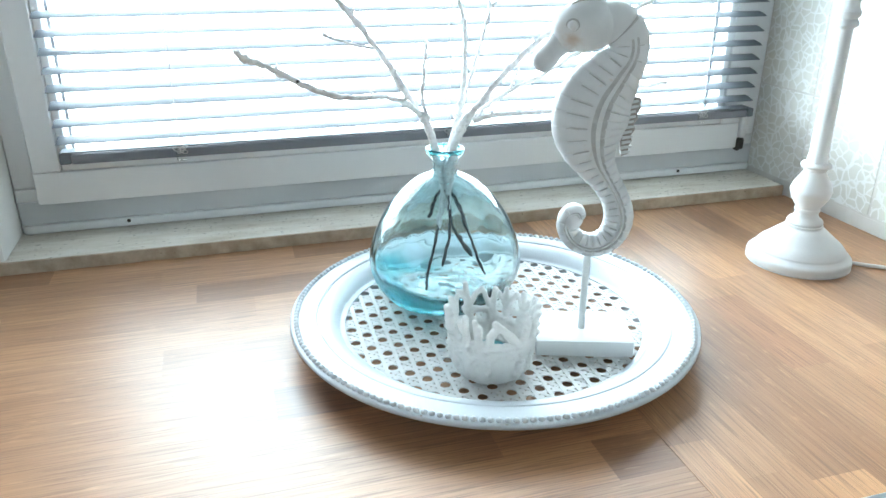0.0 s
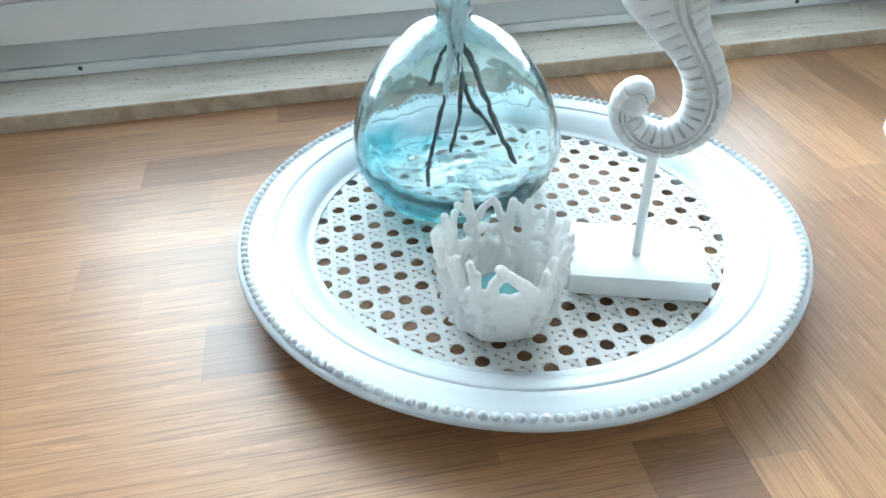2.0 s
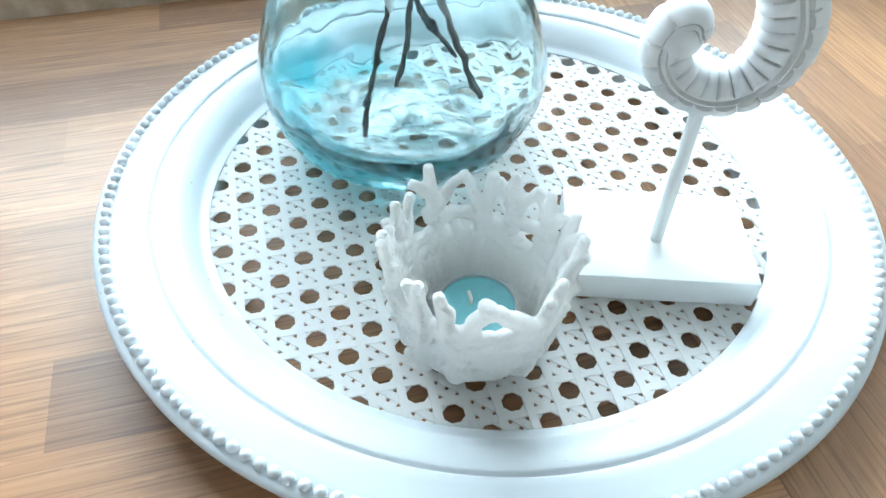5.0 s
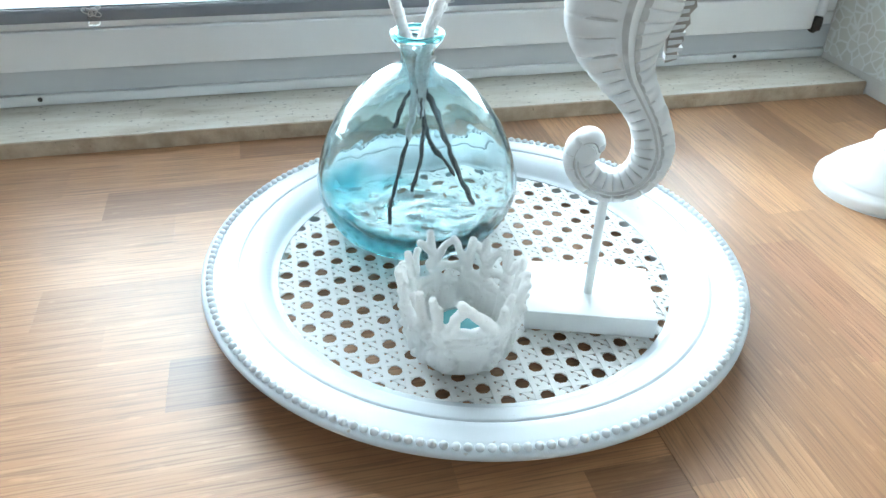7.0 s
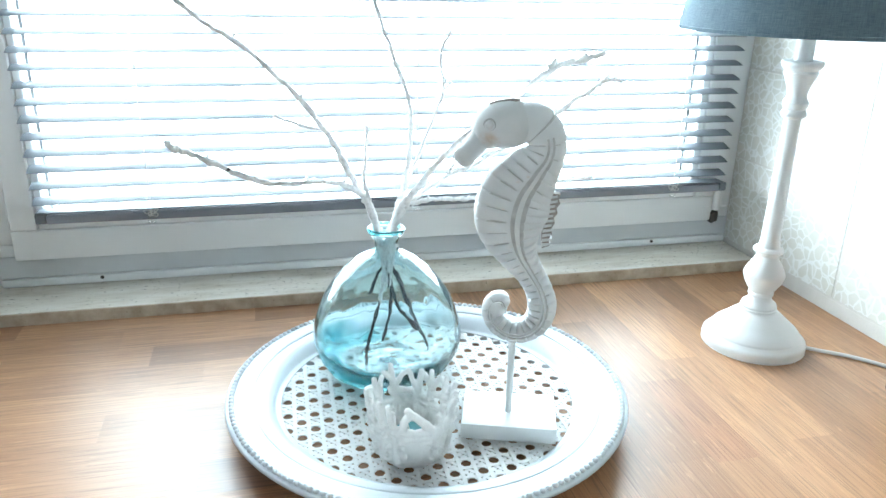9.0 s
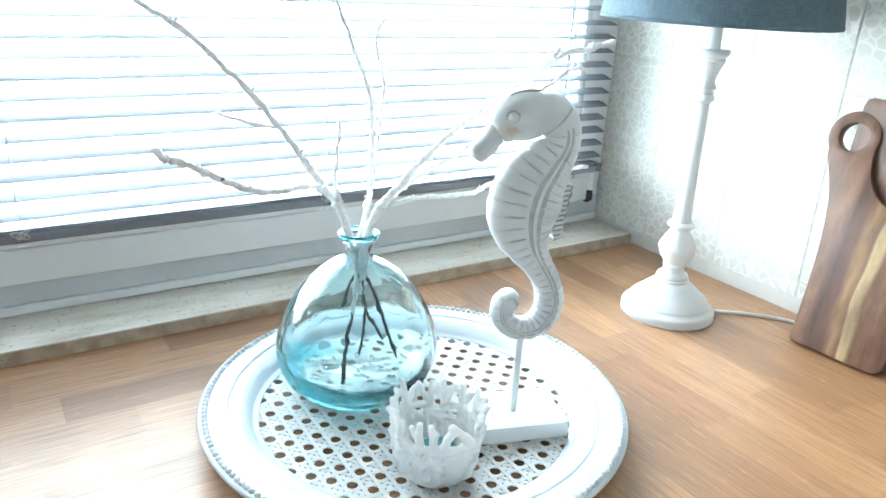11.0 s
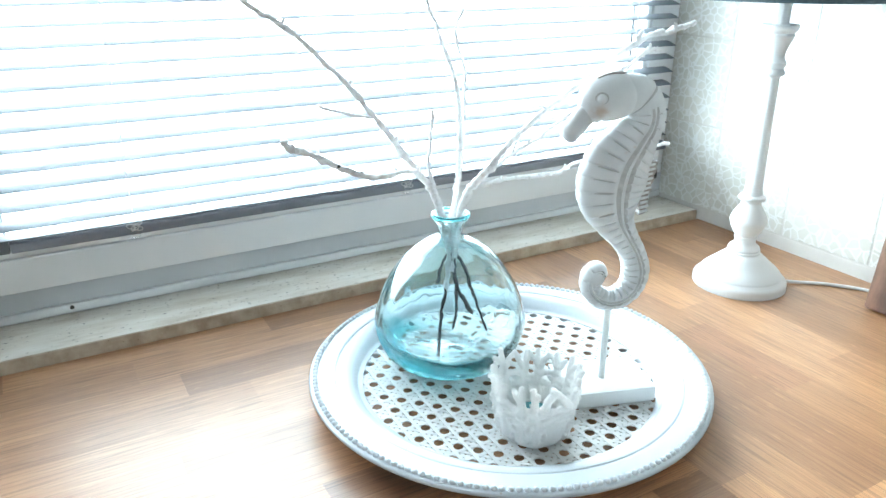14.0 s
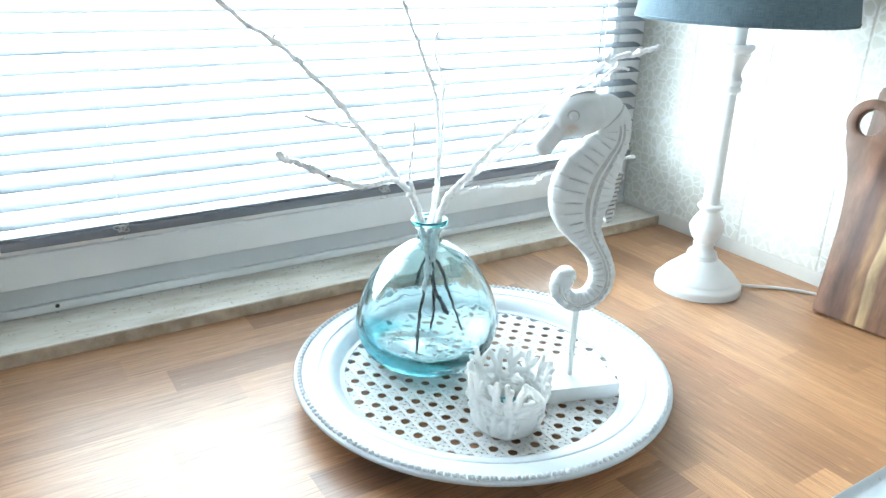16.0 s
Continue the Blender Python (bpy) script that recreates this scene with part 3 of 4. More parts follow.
        part("cord_clip", boxed(x - 0.006, x + 0.006, y0 - 0.0145, y0 - 0.0128, 0.125, 0.145, 0.0006), M_PANE, cord, "clear plastic clip")


SLAT_TILT = 16.0
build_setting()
build_window()
build_blind()


# ---- tray ----
TRAY = Vector((0.2305, 0.811, 0.0))


def build_tray():
    t = thing("round_tray", TRAY, "round white lacquered tray with beaded rim and woven cane bottom", "tray")
    prof = [(0.1685, 0.008), (0.1685, 0.0150), (0.1700, 0.0157), (0.1728, 0.0160), (0.1745, 0.0168), (0.1758, 0.0186), (0.1800, 0.0225), (0.1850, 0.0262), (0.1905, 0.0285), (0.1955, 0.0295),
            (0.1972, 0.0295), (0.1980, 0.0288), (0.1990, 0.0288), (0.1996, 0.0302), (0.2006, 0.0306), (0.2050, 0.0309), (0.2155, 0.0311), (0.2172, 0.0310), (0.2186, 0.0307),
            (0.2250, 0.0303), (0.2268, 0.0300), (0.2282, 0.0288), (0.2284, 0.0268), (0.2268, 0.0248), (0.2180, 0.0205), (0.1950, 0.0140), (0.1800, 0.0060),
            (0.1760, 0.0005), (0.1700, 0.0005), (0.1690, 0.0040)]
    part("rim", lathe(bmesh.new(), prof, TRAY, 180, closed=True), M_TRAY, t, smooth=50)
    bm = bmesh.new()
    bmesh.ops.create_icosphere(bm, subdivisions=2, radius=0.0031)
    me = finish("bead", bm, M_BEAD, 180)
    n = 186
    for i in range(n):
        a = 2 * math.pi * i / n
        ob = new("bead", me)
        ob.parent = t
        ob.location = (0.2216 * math.cos(a), 0.2216 * math.sin(a), 0.0313)
    # woven strands: pairs both ways, and two sets of diagonals half a step off
    p, rot, ou, ov = 0.0206, radians(43.5), 0.0011, -0.0050
    R = 0.1702
    me = unit_box("cane_strand", M_CANE)
    cu = (TRAY.x * math.cos(rot) + TRAY.y * math.sin(rot), -TRAY.x * math.sin(rot) + TRAY.y * math.cos(rot))

    def strand(ang, off, width, z, h):
        """A strip at a signed distance from the tray's centre, its ends let into the rim."""
        if abs(off) > 0.166:
            return
        L = math.sqrt(R * R - off * off)
        ob = new("cane_strand", me)
        ob.parent = t
        ob.matrix_basis = Matrix.Rotation(ang, 4, "Z") @ Matrix.Translation((0, off, z + h / 2)) @ Matrix.Diagonal((2 * L, width, h, 1))

    w, gap = 0.0042, 0.0020
    for k in range(-10, 11):
        for sgn in (-1, 1):
            edge = sgn * (w + gap) / 2
            base_v = ov + p * (k + 0.5 + round((cu[1] - ov) / p)) - cu[1]
            base_u = ou + p * (k + 0.5 + round((cu[0] - ou) / p)) - cu[0]
            strand(rot, base_v + edge, w, 0.0126, 0.0010)
            strand(rot + math.pi / 2, -(base_u + edge), w, 0.0129, 0.0010)
    for k in range(-16, 17):
        r2 = math.sqrt(0.5)
        c1 = ((ou - cu[0]) + (ov - cu[1])) * r2
        c2 = (-(ou - cu[0]) + (ov - cu[1])) * r2
        st = p * r2
        strand(rot - math.pi / 4, ((c1 / st) % 1 + k + 0.5) * st, 0.0042, 0.0131, 0.0010)
        strand(rot + math.pi / 4, ((c2 / st) % 1 + k + 0.5) * st, 0.0042, 0.0134, 0.0010)


build_tray()
CANE_Z = 0.0144


# ---- vase and twigs ----
VASE = Vector((0.194, 0.883, CANE_Z))


def build_vase():
    v = thing("glass_vase", VASE, "rounded turquoise recycled-glass bottle vase holding white twigs", "vase")
    def warp(a, z):
        k = max(0.0, 1 - abs(z - 0.06) / 0.11)
        return 1 + k * (0.016 * math.cos(a - 0.6) + 0.012 * math.cos(2 * a + 0.4) - 0.02 * math.exp(-((math.cos(a + 0.9) - 1) / 0.02) ** 2))

    outer = spline([(0.0, 0.0012), (0.030, 0.0008), (0.052, 0.0), (0.066, 0.0042), (0.0785, 0.0160), (0.0865, 0.034), (0.0890, 0.052), (0.0855, 0.073), (0.0780, 0.093), (0.0675, 0.112), (0.0545, 0.1295),
                    (0.0405, 0.1430), (0.0270, 0.1518), (0.0172, 0.1565), (0.0138, 0.1620), (0.0142, 0.1690), (0.0178, 0.1755), (0.0213, 0.1795), (0.0218, 0.1825), (0.0203, 0.1845)], 4)
    inner = spline([(0.0182, 0.1840), (0.0152, 0.1775), (0.0118, 0.1690), (0.0114, 0.1620), (0.0150, 0.1548), (0.0256, 0.1495), (0.0390, 0.1408), (0.0528, 0.1276), (0.0655, 0.1104), (0.0758, 0.0918), (0.0830, 0.0724), (0.0862, 0.0530),
                    (0.0828, 0.0370), (0.0725, 0.0230), (0.0590, 0.0150), (0.044, 0.0125), (0.026, 0.0150), (0.0, 0.0185)], 4)
    prof = [tuple(q) for q in outer] + [tuple(q) for q in inner]
    prof[0], prof[-1] = (0.0, prof[0][1]), (0.0, prof[-1][1])
    lip = [(0.0197 + 0.0029 * math.cos(a), 0.1832 + 0.0023 * math.sin(a)) for a in (2 * math.pi * i / 14 for i in range(14))]
    part("lip", lathe(bmesh.new(), lip, VASE, 64, closed=True), M_LIP, v, "thick rolled turquoise lip", smooth=180)
    bm = lathe(bmesh.new(), prof, VASE, 128, warp)
    bm.verts.ensure_lookup_table()
    inside = len(outer) * 128 - 127                      # the inner skin follows the outer one
    for k, vert in enumerate(bm.verts):
        q = vert.co - VASE
        low = max(0.0, 1 - q.z / 0.075)
        if k >= inside and low > 0:                       # lumps and swirls in the thick bottom
            swirl = noise.noise(q * 42.0) * 0.0034 + noise.noise(q * 95.0 + Vector((3, 1, 7))) * 0.0014
            vert.co.z += swirl * low + 0.0035 * low * max(-1.0, min(1.0, -q.x / 0.05))
        elif k < inside and 0.012 < q.z < 0.15:
            flat = Vector((q.x, q.y, 0)).normalized()
            vert.co += flat * (0.0012 * noise.noise(q * 26.0) + 0.0004 * noise.noise(q * 70.0))
    part("glass_body", bm, M_GLASS, v, smooth=180)


def build_twig(label, main, forks, foot, knot=None):
    """main and forks: rows of (x, y, z, radius); foot: the bare end in the vase."""
    t = thing("twig", foot[-1][:3], label, "twig", group="twigs in the vase")
    bm = bmesh.new()
    rnd = random.Random(int(main[0][0] * 1e5))
    for row in (main, *forks):
        pts = spline(row, 7)
        out, rad = [], []
        for i, q in enumerate(pts):
            j = 0.0011
            out.append((q[0] + rnd.uniform(-j, j), q[1] + rnd.uniform(-j, j), q[2] + rnd.uniform(-j, j)))
            rad.append(q[3] * (1 + rnd.uniform(-0.12, 0.16) + (0.35 if i % 9 == 5 else 0)))
        tube(bm, out, rad, 9)
        for i in range(6, len(out) - 3, 9):
            a, s = Vector(out[i]), Vector((rnd.uniform(-1, 1), rnd.uniform(-1, 1), 0.9)).normalized()
            r = rad[i]
            tube(bm, [a, a + s * r * 1.6, a + s * r * 2.6], [r * 0.7, r * 0.55, r * 0.2], 6)
    part("branch", bm, M_TWIG, t)
    bm = bmesh.new()
    pts = spline(foot, 6)
    tube(bm, [(q[0] + rnd.uniform(-0.0008, 0.0008), q[1] + rnd.uniform(-0.0008, 0.0008), q[2]) for q in pts], [0.46 * q[3] * (1 + rnd.uniform(-0.25, 0.3)) for q in pts], 8)
    part("bare_stem", bm, M_BARK, t, "dark unpainted stem inside the vase")
    if knot:
        bm = bmesh.new()
        g = bmesh.ops.create_icosphere(bm, subdivisions=2, radius=0.0019)
        bmesh.ops.transform(bm, matrix=Matrix.Translation(knot) @ Matrix.Diagonal((1.2, 0.9, 0.9, 1)), verts=g["verts"])
        part("knot", bm, M_BARK, t, "small dark bud scar")


def build_twigs():
    x, y = VASE.x, VASE.y
    white = "white painted bare twig, "
    n = [(x - 0.006, y + 0.002), (x - 0.003, y + 0.006), (x + 0.001, y + 0.003), (x + 0.006, y + 0.003), (x + 0.006, y - 0.005), (x + 0.002, y - 0.007)]
    build_twig(white + "forked into two long low arms",
               [(x - 0.0095, y - 0.0075, 0.106, 0.0026), (x - 0.003, y - 0.001, 0.150, 0.0030), (*n[0], 0.180, 0.0042), (0.176, 0.890, 0.225, 0.0042), (0.163, 0.903, 0.246, 0.004), (0.140, 0.938, 0.290, 0.0033), (0.106, 0.954, 0.338, 0.003), (0.047, 0.954, 0.396, 0.0028), (0.004, 0.952, 0.425, 0.0026), (-0.045, 0.950, 0.468, 0.0022)],
               [[(0.170, 0.895, 0.236, 0.0036), (0.140, 0.868, 0.258, 0.0030), (0.110, 0.838, 0.270, 0.0026), (0.073, 0.811, 0.276, 0.0028), (0.031, 0.800, 0.293, 0.0028), (0.000, 0.793, 0.311, 0.0028), (-0.019, 0.789, 0.320, 0.0034), (-0.026, 0.787, 0.327, 0.0026)],
                [(0.131, 0.944, 0.303, 0.0018), (0.100, 0.958, 0.308, 0.0017), (0.074, 0.970, 0.318, 0.0020)]],
               [(x - 0.0085, y - 0.0065, 0.114, 0.0036), (x - 0.018, y - 0.014, 0.085, 0.0042), (x - 0.026, y - 0.020, 0.060, 0.0036), (x - 0.028, y - 0.021, 0.054, 0.0050), (x - 0.031, y - 0.025, 0.030, 0.0034)], (0.027, 0.7975, 0.2962))
    build_twig(white + "short and thin",
               [(x + 0.4 * (n[1][0] - x) + 0.002, y + 0.4 * (n[1][1] - y), 0.128, 0.0020), (*n[1], 0.180, 0.0030), (0.178, 0.890, 0.225, 0.0024), (0.171, 0.893, 0.258, 0.0018), (0.174, 0.891, 0.300, 0.0017), (0.175, 0.891, 0.316, 0.0020)], [],
               [(x - 0.004, y + 0.001, 0.150, 0.0024), (x - 0.014, y - 0.003, 0.136, 0.0040), (x - 0.021, y - 0.008, 0.120, 0.0034)])
    build_twig(white + "tall and upright",
               [(x + 0.4 * (n[2][0] - x) + 0.002, y + 0.4 * (n[2][1] - y), 0.128, 0.0020), (*n[2], 0.180, 0.0036), (0.212, 0.900, 0.222, 0.0032), (0.225, 0.917, 0.258, 0.0028), (0.233, 0.935, 0.326, 0.0025), (0.212, 0.946, 0.393, 0.0023), (0.195, 0.954, 0.442, 0.0021), (0.186, 0.958, 0.475, 0.0019)], [],
               [(x, y - 0.002, 0.150, 0.0036), (x + 0.006, y - 0.004, 0.115, 0.0042), (x + 0.001, y - 0.012, 0.090, 0.0038), (x - 0.009, y - 0.021, 0.064, 0.0034)])
    build_twig(white + "slender, with knobbly tip",
               [(x + 0.4 * (n[3][0] - x) + 0.002, y + 0.4 * (n[3][1] - y), 0.128, 0.0020), (*n[3], 0.180, 0.0030), (0.216, 0.905, 0.222, 0.0026), (0.238, 0.932, 0.262, 0.0022), (0.272, 0.985, 0.308, 0.0020), (0.293, 1.019, 0.339, 0.0019), (0.293, 1.042, 0.377, 0.0020), (0.308, 1.048, 0.409, 0.0019)],
               [[(0.293, 1.019, 0.337, 0.0018), (0.304, 1.020, 0.346, 0.0014)]],
               [(x + 0.004, y + 0.002, 0.150, 0.0026), (x + 0.008, y + 0.004, 0.120, 0.0042), (x + 0.016, y + 0.008, 0.092, 0.0040), (x + 0.024, y + 0.010, 0.082, 0.0058), (x + 0.042, y + 0.016, 0.055, 0.0034)])
    build_twig(white + "arching, with three arms",
               [(x + 0.4 * (n[4][0] - x) + 0.002, y + 0.4 * (n[4][1] - y), 0.128, 0.0020), (*n[4], 0.180, 0.0042), (0.208, 0.872, 0.222, 0.004), (0.224, 0.858, 0.250, 0.0038), (0.250, 0.836, 0.293, 0.0030), (0.283, 0.808, 0.333, 0.0027), (0.337, 0.761, 0.392, 0.0028), (0.358, 0.741, 0.403, 0.0030), (0.376, 0.725, 0.412, 0.0024)],
               [[(0.220, 0.858, 0.234, 0.0028), (0.240, 0.845, 0.242, 0.0024), (0.269, 0.823, 0.248, 0.0022), (0.289, 0.809, 0.253, 0.0022), (0.304, 0.799, 0.264, 0.0020), (0.354, 0.765, 0.280, 0.0019), (0.381, 0.746, 0.287, 0.0017)],
                [(0.337, 0.761, 0.392, 0.0026), (0.340, 0.759, 0.402, 0.0018)]],
               [(x + 0.006, y - 0.003, 0.150, 0.0034), (x + 0.018, y - 0.006, 0.125, 0.0056), (x + 0.032, y - 0.009, 0.085, 0.0044), (x + 0.048, y - 0.013, 0.042, 0.0030)])
    build_twig(white + "slender and leaning far out",
               [(x + 0.4 * (n[5][0] - x) + 0.002, y + 0.4 * (n[5][1] - y), 0.128, 0.0020), (*n[5], 0.180, 0.0030), (0.212, 0.872, 0.222, 0.0028), (0.232, 0.868, 0.243, 0.0026), (0.262, 0.866, 0.262, 0.0024), (0.300, 0.864, 0.279, 0.0023), (0.345, 0.860, 0.306, 0.0022), (0.385, 0.855, 0.334, 0.0022), (0.433, 0.846, 0.367, 0.0023), (0.452, 0.837, 0.370, 0.0018)],
               [[(0.430, 0.846, 0.364, 0.0022), (0.438, 0.844, 0.377, 0.0017)],
                [(0.262, 0.866, 0.262, 0.0020), (0.268, 0.866, 0.274, 0.0017), (0.272, 0.866, 0.286, 0.0013)]],
               [(x + 0.4 * (n[5][0] - x) + 0.002, y + 0.4 * (n[5][1] - y), 0.150, 0.0026), (x + 0.002, y - 0.008, 0.140, 0.0022), (x + 0.001, y - 0.010, 0.128, 0.002)])


build_vase()
build_twigs()


# ---- seahorse figure ----
ROD = Vector((0.3025, 0.731, 0.0))
TURN_SH = radians(-18.5)
SU = Vector((math.cos(TURN_SH), math.sin(TURN_SH), 0))
SN = Vector((math.sin(TURN_SH), -math.cos(TURN_SH), 0))      # towards the room


def on_figure(s, z, d=0.0):
    return ROD + SU * float(s) + SN * (0.85 * float(d) - 0.003) + Vector((0, 0, float(z)))


def build_seahorse():
    f = thing("seahorse_figure", (ROD.x, ROD.y, CANE_Z), "white painted carved wooden seahorse on a rod and block", "figurine")
    bm = boxed(-0.0505, 0.0505, -0.0345, 0.0345, CANE_Z, 0.0325, 0.0012, 2)
    bmesh.ops.transform(bm, matrix=Matrix.Translation((0.3045, 0.7345, 0)) @ Matrix.Rotation(TURN_SH, 4, "Z"), verts=bm.verts)
    part("base_block", bm, M_BASE, f)
    bm = bmesh.new()
    tube(bm, [(ROD.x, ROD.y, z) for z in (0.031, 0.06, 0.09, 0.122)], [0.0036] * 4, 16, False)
    part("rod", bm, M_BASE, f)
    # body: rows of (s, z, half width, half depth) from the neck down into the curled tail
    spine = spline([(-0.004, 0.3475, 0.019, 0.017), (0.010, 0.346, 0.020, 0.017), (0.021, 0.335, 0.0185, 0.0165), (0.0215, 0.318, 0.0195, 0.017), (0.010, 0.300, 0.028, 0.019), (-0.003, 0.279, 0.0355, 0.021),
                    (-0.0085, 0.255, 0.0365, 0.0215), (-0.0065, 0.234, 0.0305, 0.020), (0.0005, 0.215, 0.0205, 0.017), (0.0115, 0.198, 0.0150, 0.015), (0.0225, 0.180, 0.0138, 0.0145), (0.0285, 0.160, 0.0148, 0.0145),
                    (0.0250, 0.1420, 0.0140, 0.014), (0.0135, 0.1308, 0.0128, 0.0135), (-0.0005, 0.1283, 0.0118, 0.013), (-0.0140, 0.1343, 0.0112, 0.0125), (-0.0220, 0.1463, 0.0108, 0.012), (-0.0210, 0.1583, 0.0106, 0.0125), (-0.0150, 0.1623, 0.0098, 0.0125), (-0.0115, 0.1568, 0.0080, 0.012)], 32)
    bm = bmesh.new()
    segs, rings, marks, run = 72, [], [], 0.0
    for i, q in enumerate(spine):
        a, b = spine[max(i - 1, 0)], spine[min(i + 1, len(spine) - 1)]
        t = np.array((b[0] - a[0], b[1] - a[1]))
        t /= np.linalg.norm(t)
        if i:
            run += math.hypot(q[0] - spine[i - 1][0], q[1] - spine[i - 1][1])
        nrm = (t[1], -t[0])
        phase = (run / 0.0105 if run < 0.150 else (run - 0.150) / 0.0082 + 0.150 / 0.0105) % 1.0
        groove = math.exp(-((phase - 0.5) / 0.075) ** 2)
        swell = 0.5 - 0.5 * math.cos(2 * math.pi * (phase + 0.5))
        far = min(1.0, max(0.0, (run - 0.024) / 0.014))
        ring, mark = [], []
        for k in range(segs):
            an = 2 * math.pi * k / segs
            c, s = math.cos(an), math.sin(an)
            # c > 0 lies on one side of the spine, c < 0 on the other; s is the depth
            flat = 1.0 if abs(s) > 0.25 else 0.3
            cut = (math.exp(-((c - 0.02) / 0.06) ** 2) + math.exp(-((c + 0.24) / 0.06) ** 2)) * flat
            lip = math.exp(-((c + 0.09) / 0.08) ** 2) * flat
            rib = (1.0 if c > 0.12 else 0.75 if c < -0.34 else 0.0) * min(1.0, 2.2 - 2.0 * abs(c))
            tail = min(1.0, max(0.0, (run - 0.13) / 0.03))
            r = 1 - far * rib * ((0.105 + 0.075 * tail) * groove - (0.022 + 0.06 * tail) * swell) - far * 0.12 * cut + far * 0.05 * lip
            neck = math.exp(-((run - 0.021) / 0.0011) ** 2)
            r -= 0.09 * neck
            mark.append(1 if abs(s) > 0.2 and (far > 0.5 and (rib * groove > 0.72 or cut > 0.5) or neck > 0.6) else 0)
            rw = math.copysign(abs(c) ** 0.9, c)
            rd = math.copysign(abs(s) ** 0.85, s)
            ring.append(bm.verts.new(on_figure(q[0] + nrm[0] * q[2] * rw * r, q[1] + nrm[1] * q[2] * rw * r, q[3] * rd * r)))
        rings.append(ring)
        marks.append(mark)
    for a, b, mk in zip(rings, rings[1:], marks):
        for k in range(segs):
            j = (k + 1) % segs
            bm.faces.new((a[k], a[j], b[j], b[k])).material_index = 2 * mk[k]
    bm.faces.new(rings[0])
    bm.faces.new(rings[-1])

    def ball(s, z, d, rs, rz, rd, tilt=0.0, sub=3):
        g = bmesh.ops.create_icosphere(bm, subdivisions=sub, radius=1.0)
        m = Matrix((SU, Vector((0, 0, 1)), SN)).transposed().to_4x4()
        bmesh.ops.transform(bm, verts=g["verts"], matrix=Matrix.Translation(on_figure(s, z, d)) @ m @ Matrix.Rotation(tilt, 4, "Z") @ Matrix.Diagonal((rs, rz, rd, 1)))
        return g["verts"]

    ball(-0.0175, 0.3450, 0, 0.0320, 0.0235, 0.0195, 0.12, 4)       # head
    ball(-0.0330, 0.3380, 0, 0.0150, 0.0180, 0.0150, 0.3)           # cheek
    # snout that widens to a blunt lip
    for k in (0,):
        line = spline([(-0.034, 0.337, 0.0140, 0.0125), (-0.0440, 0.326, 0.0108, 0.0105), (-0.0510, 0.3175, 0.0105, 0.0110), (-0.0570, 0.3120, 0.0110, 0.0118), (-0.0610, 0.3085, 0.0085, 0.0100), (-0.0630, 0.3068, 0.0040, 0.005)], 6)
        rs = []
        for i, q in enumerate(line):
            a, b = line[max(i - 1, 0)], line[min(i + 1, len(line) - 1)]
            t = np.array((b[0] - a[0], b[1] - a[1]))
            t /= np.linalg.norm(t)
            rs.append([bm.verts.new(on_figure(q[0] + t[1] * q[2] * math.cos(x), q[1] - t[0] * q[2] * math.cos(x), q[3] * math.sin(x) * (1 - 0.10 * math.exp(-((math.cos(x) + 0.1) / 0.12) ** 2) * (i > 10)))) for x in (2 * math.pi * j / 28 for j in range(28))])
        for a, b in zip(rs, rs[1:]):
            for j in range(28):
                h = (j + 1) % 28
                bm.faces.new((a[j], a[h], b[h], b[j]))
        bm.faces.new(rs[-1])
    for side in (1, -1):                                              # eyes in their rings
        ball(-0.0325, 0.3465, side * 0.0190, 0.0042, 0.0042, 0.0036, 0, 3)
        old = set(bm.faces)
        ring = [on_figure(-0.0325 + 0.0054 * math.cos(a), 0.3465 + 0.0054 * math.sin(a), side * (0.0188 + 0.0023 * math.cos(a))) for a in (2 * math.pi * i / 24 for i in range(25))]
        tube(bm, ring, [0.0009] * 25, 6)
        for fc in set(bm.faces) - old:
            fc.material_index = 2
    ball(-0.0180, 0.1563, 0, 0.0112, 0.0112, 0.0135, 0, 3)            # heart of the curl
    # worn crest and back fin
    bm.faces.ensure_lookup_table()
    before = set(bm.faces)
    crest = [(-0.0345, 0.3640), (-0.0280, 0.3672), (-0.0200, 0.3690), (-0.0110, 0.3700), (-0.0040, 0.3688), (-0.0090, 0.3672), (-0.0180, 0.3660), (-0.0270, 0.3635)]
    fin = [(0.0240, 0.2230), (0.0225, 0.2420), (0.0250, 0.2620), (0.0300, 0.2800), (0.0385, 0.2790), (0.0372, 0.2735), (0.0388, 0.2700), (0.0355, 0.2650), (0.0370, 0.2600), (0.0335, 0.2550), (0.0350, 0.2495), (0.0315, 0.2440), (0.0330, 0.2385), (0.0300, 0.2330), (0.0312, 0.2260)]
    for loop, half in ((crest, 0.0065), (fin, 0.0050)):
        a = [bm.verts.new(on_figure(s, z, half)) for s, z in loop]
        b = [bm.verts.new(on_figure(s, z, -half)) for s, z in loop]
        bm.faces.new(a)
        bm.faces.new(b[::-1])
        for i in range(len(loop)):
            j = (i + 1) % len(loop)
            bm.faces.new((a[i], a[j], b[j], b[i]))
    for fc in bm.faces:
        if fc not in before:
            fc.material_index = 1
    for i in range(11):                                               # pale teeth of the comb
        z = 0.2265 + 0.0049 * i
        s0 = 0.0235 + 0.0045 * max(0.0, (z - 0.245) / 0.035) ** 1.5
        reach = 0.0085 + 0.0012 * (i % 2)
        corners = [(s0, z - 0.0016), (s0 + reach, z + 0.0006), (s0 + reach, z + 0.0026), (s0, z + 0.0016)]
        a = [bm.verts.new(on_figure(u, v, 0.0060)) for u, v in corners]
        b = [bm.verts.new(on_figure(u, v, -0.0060)) for u, v in corners]
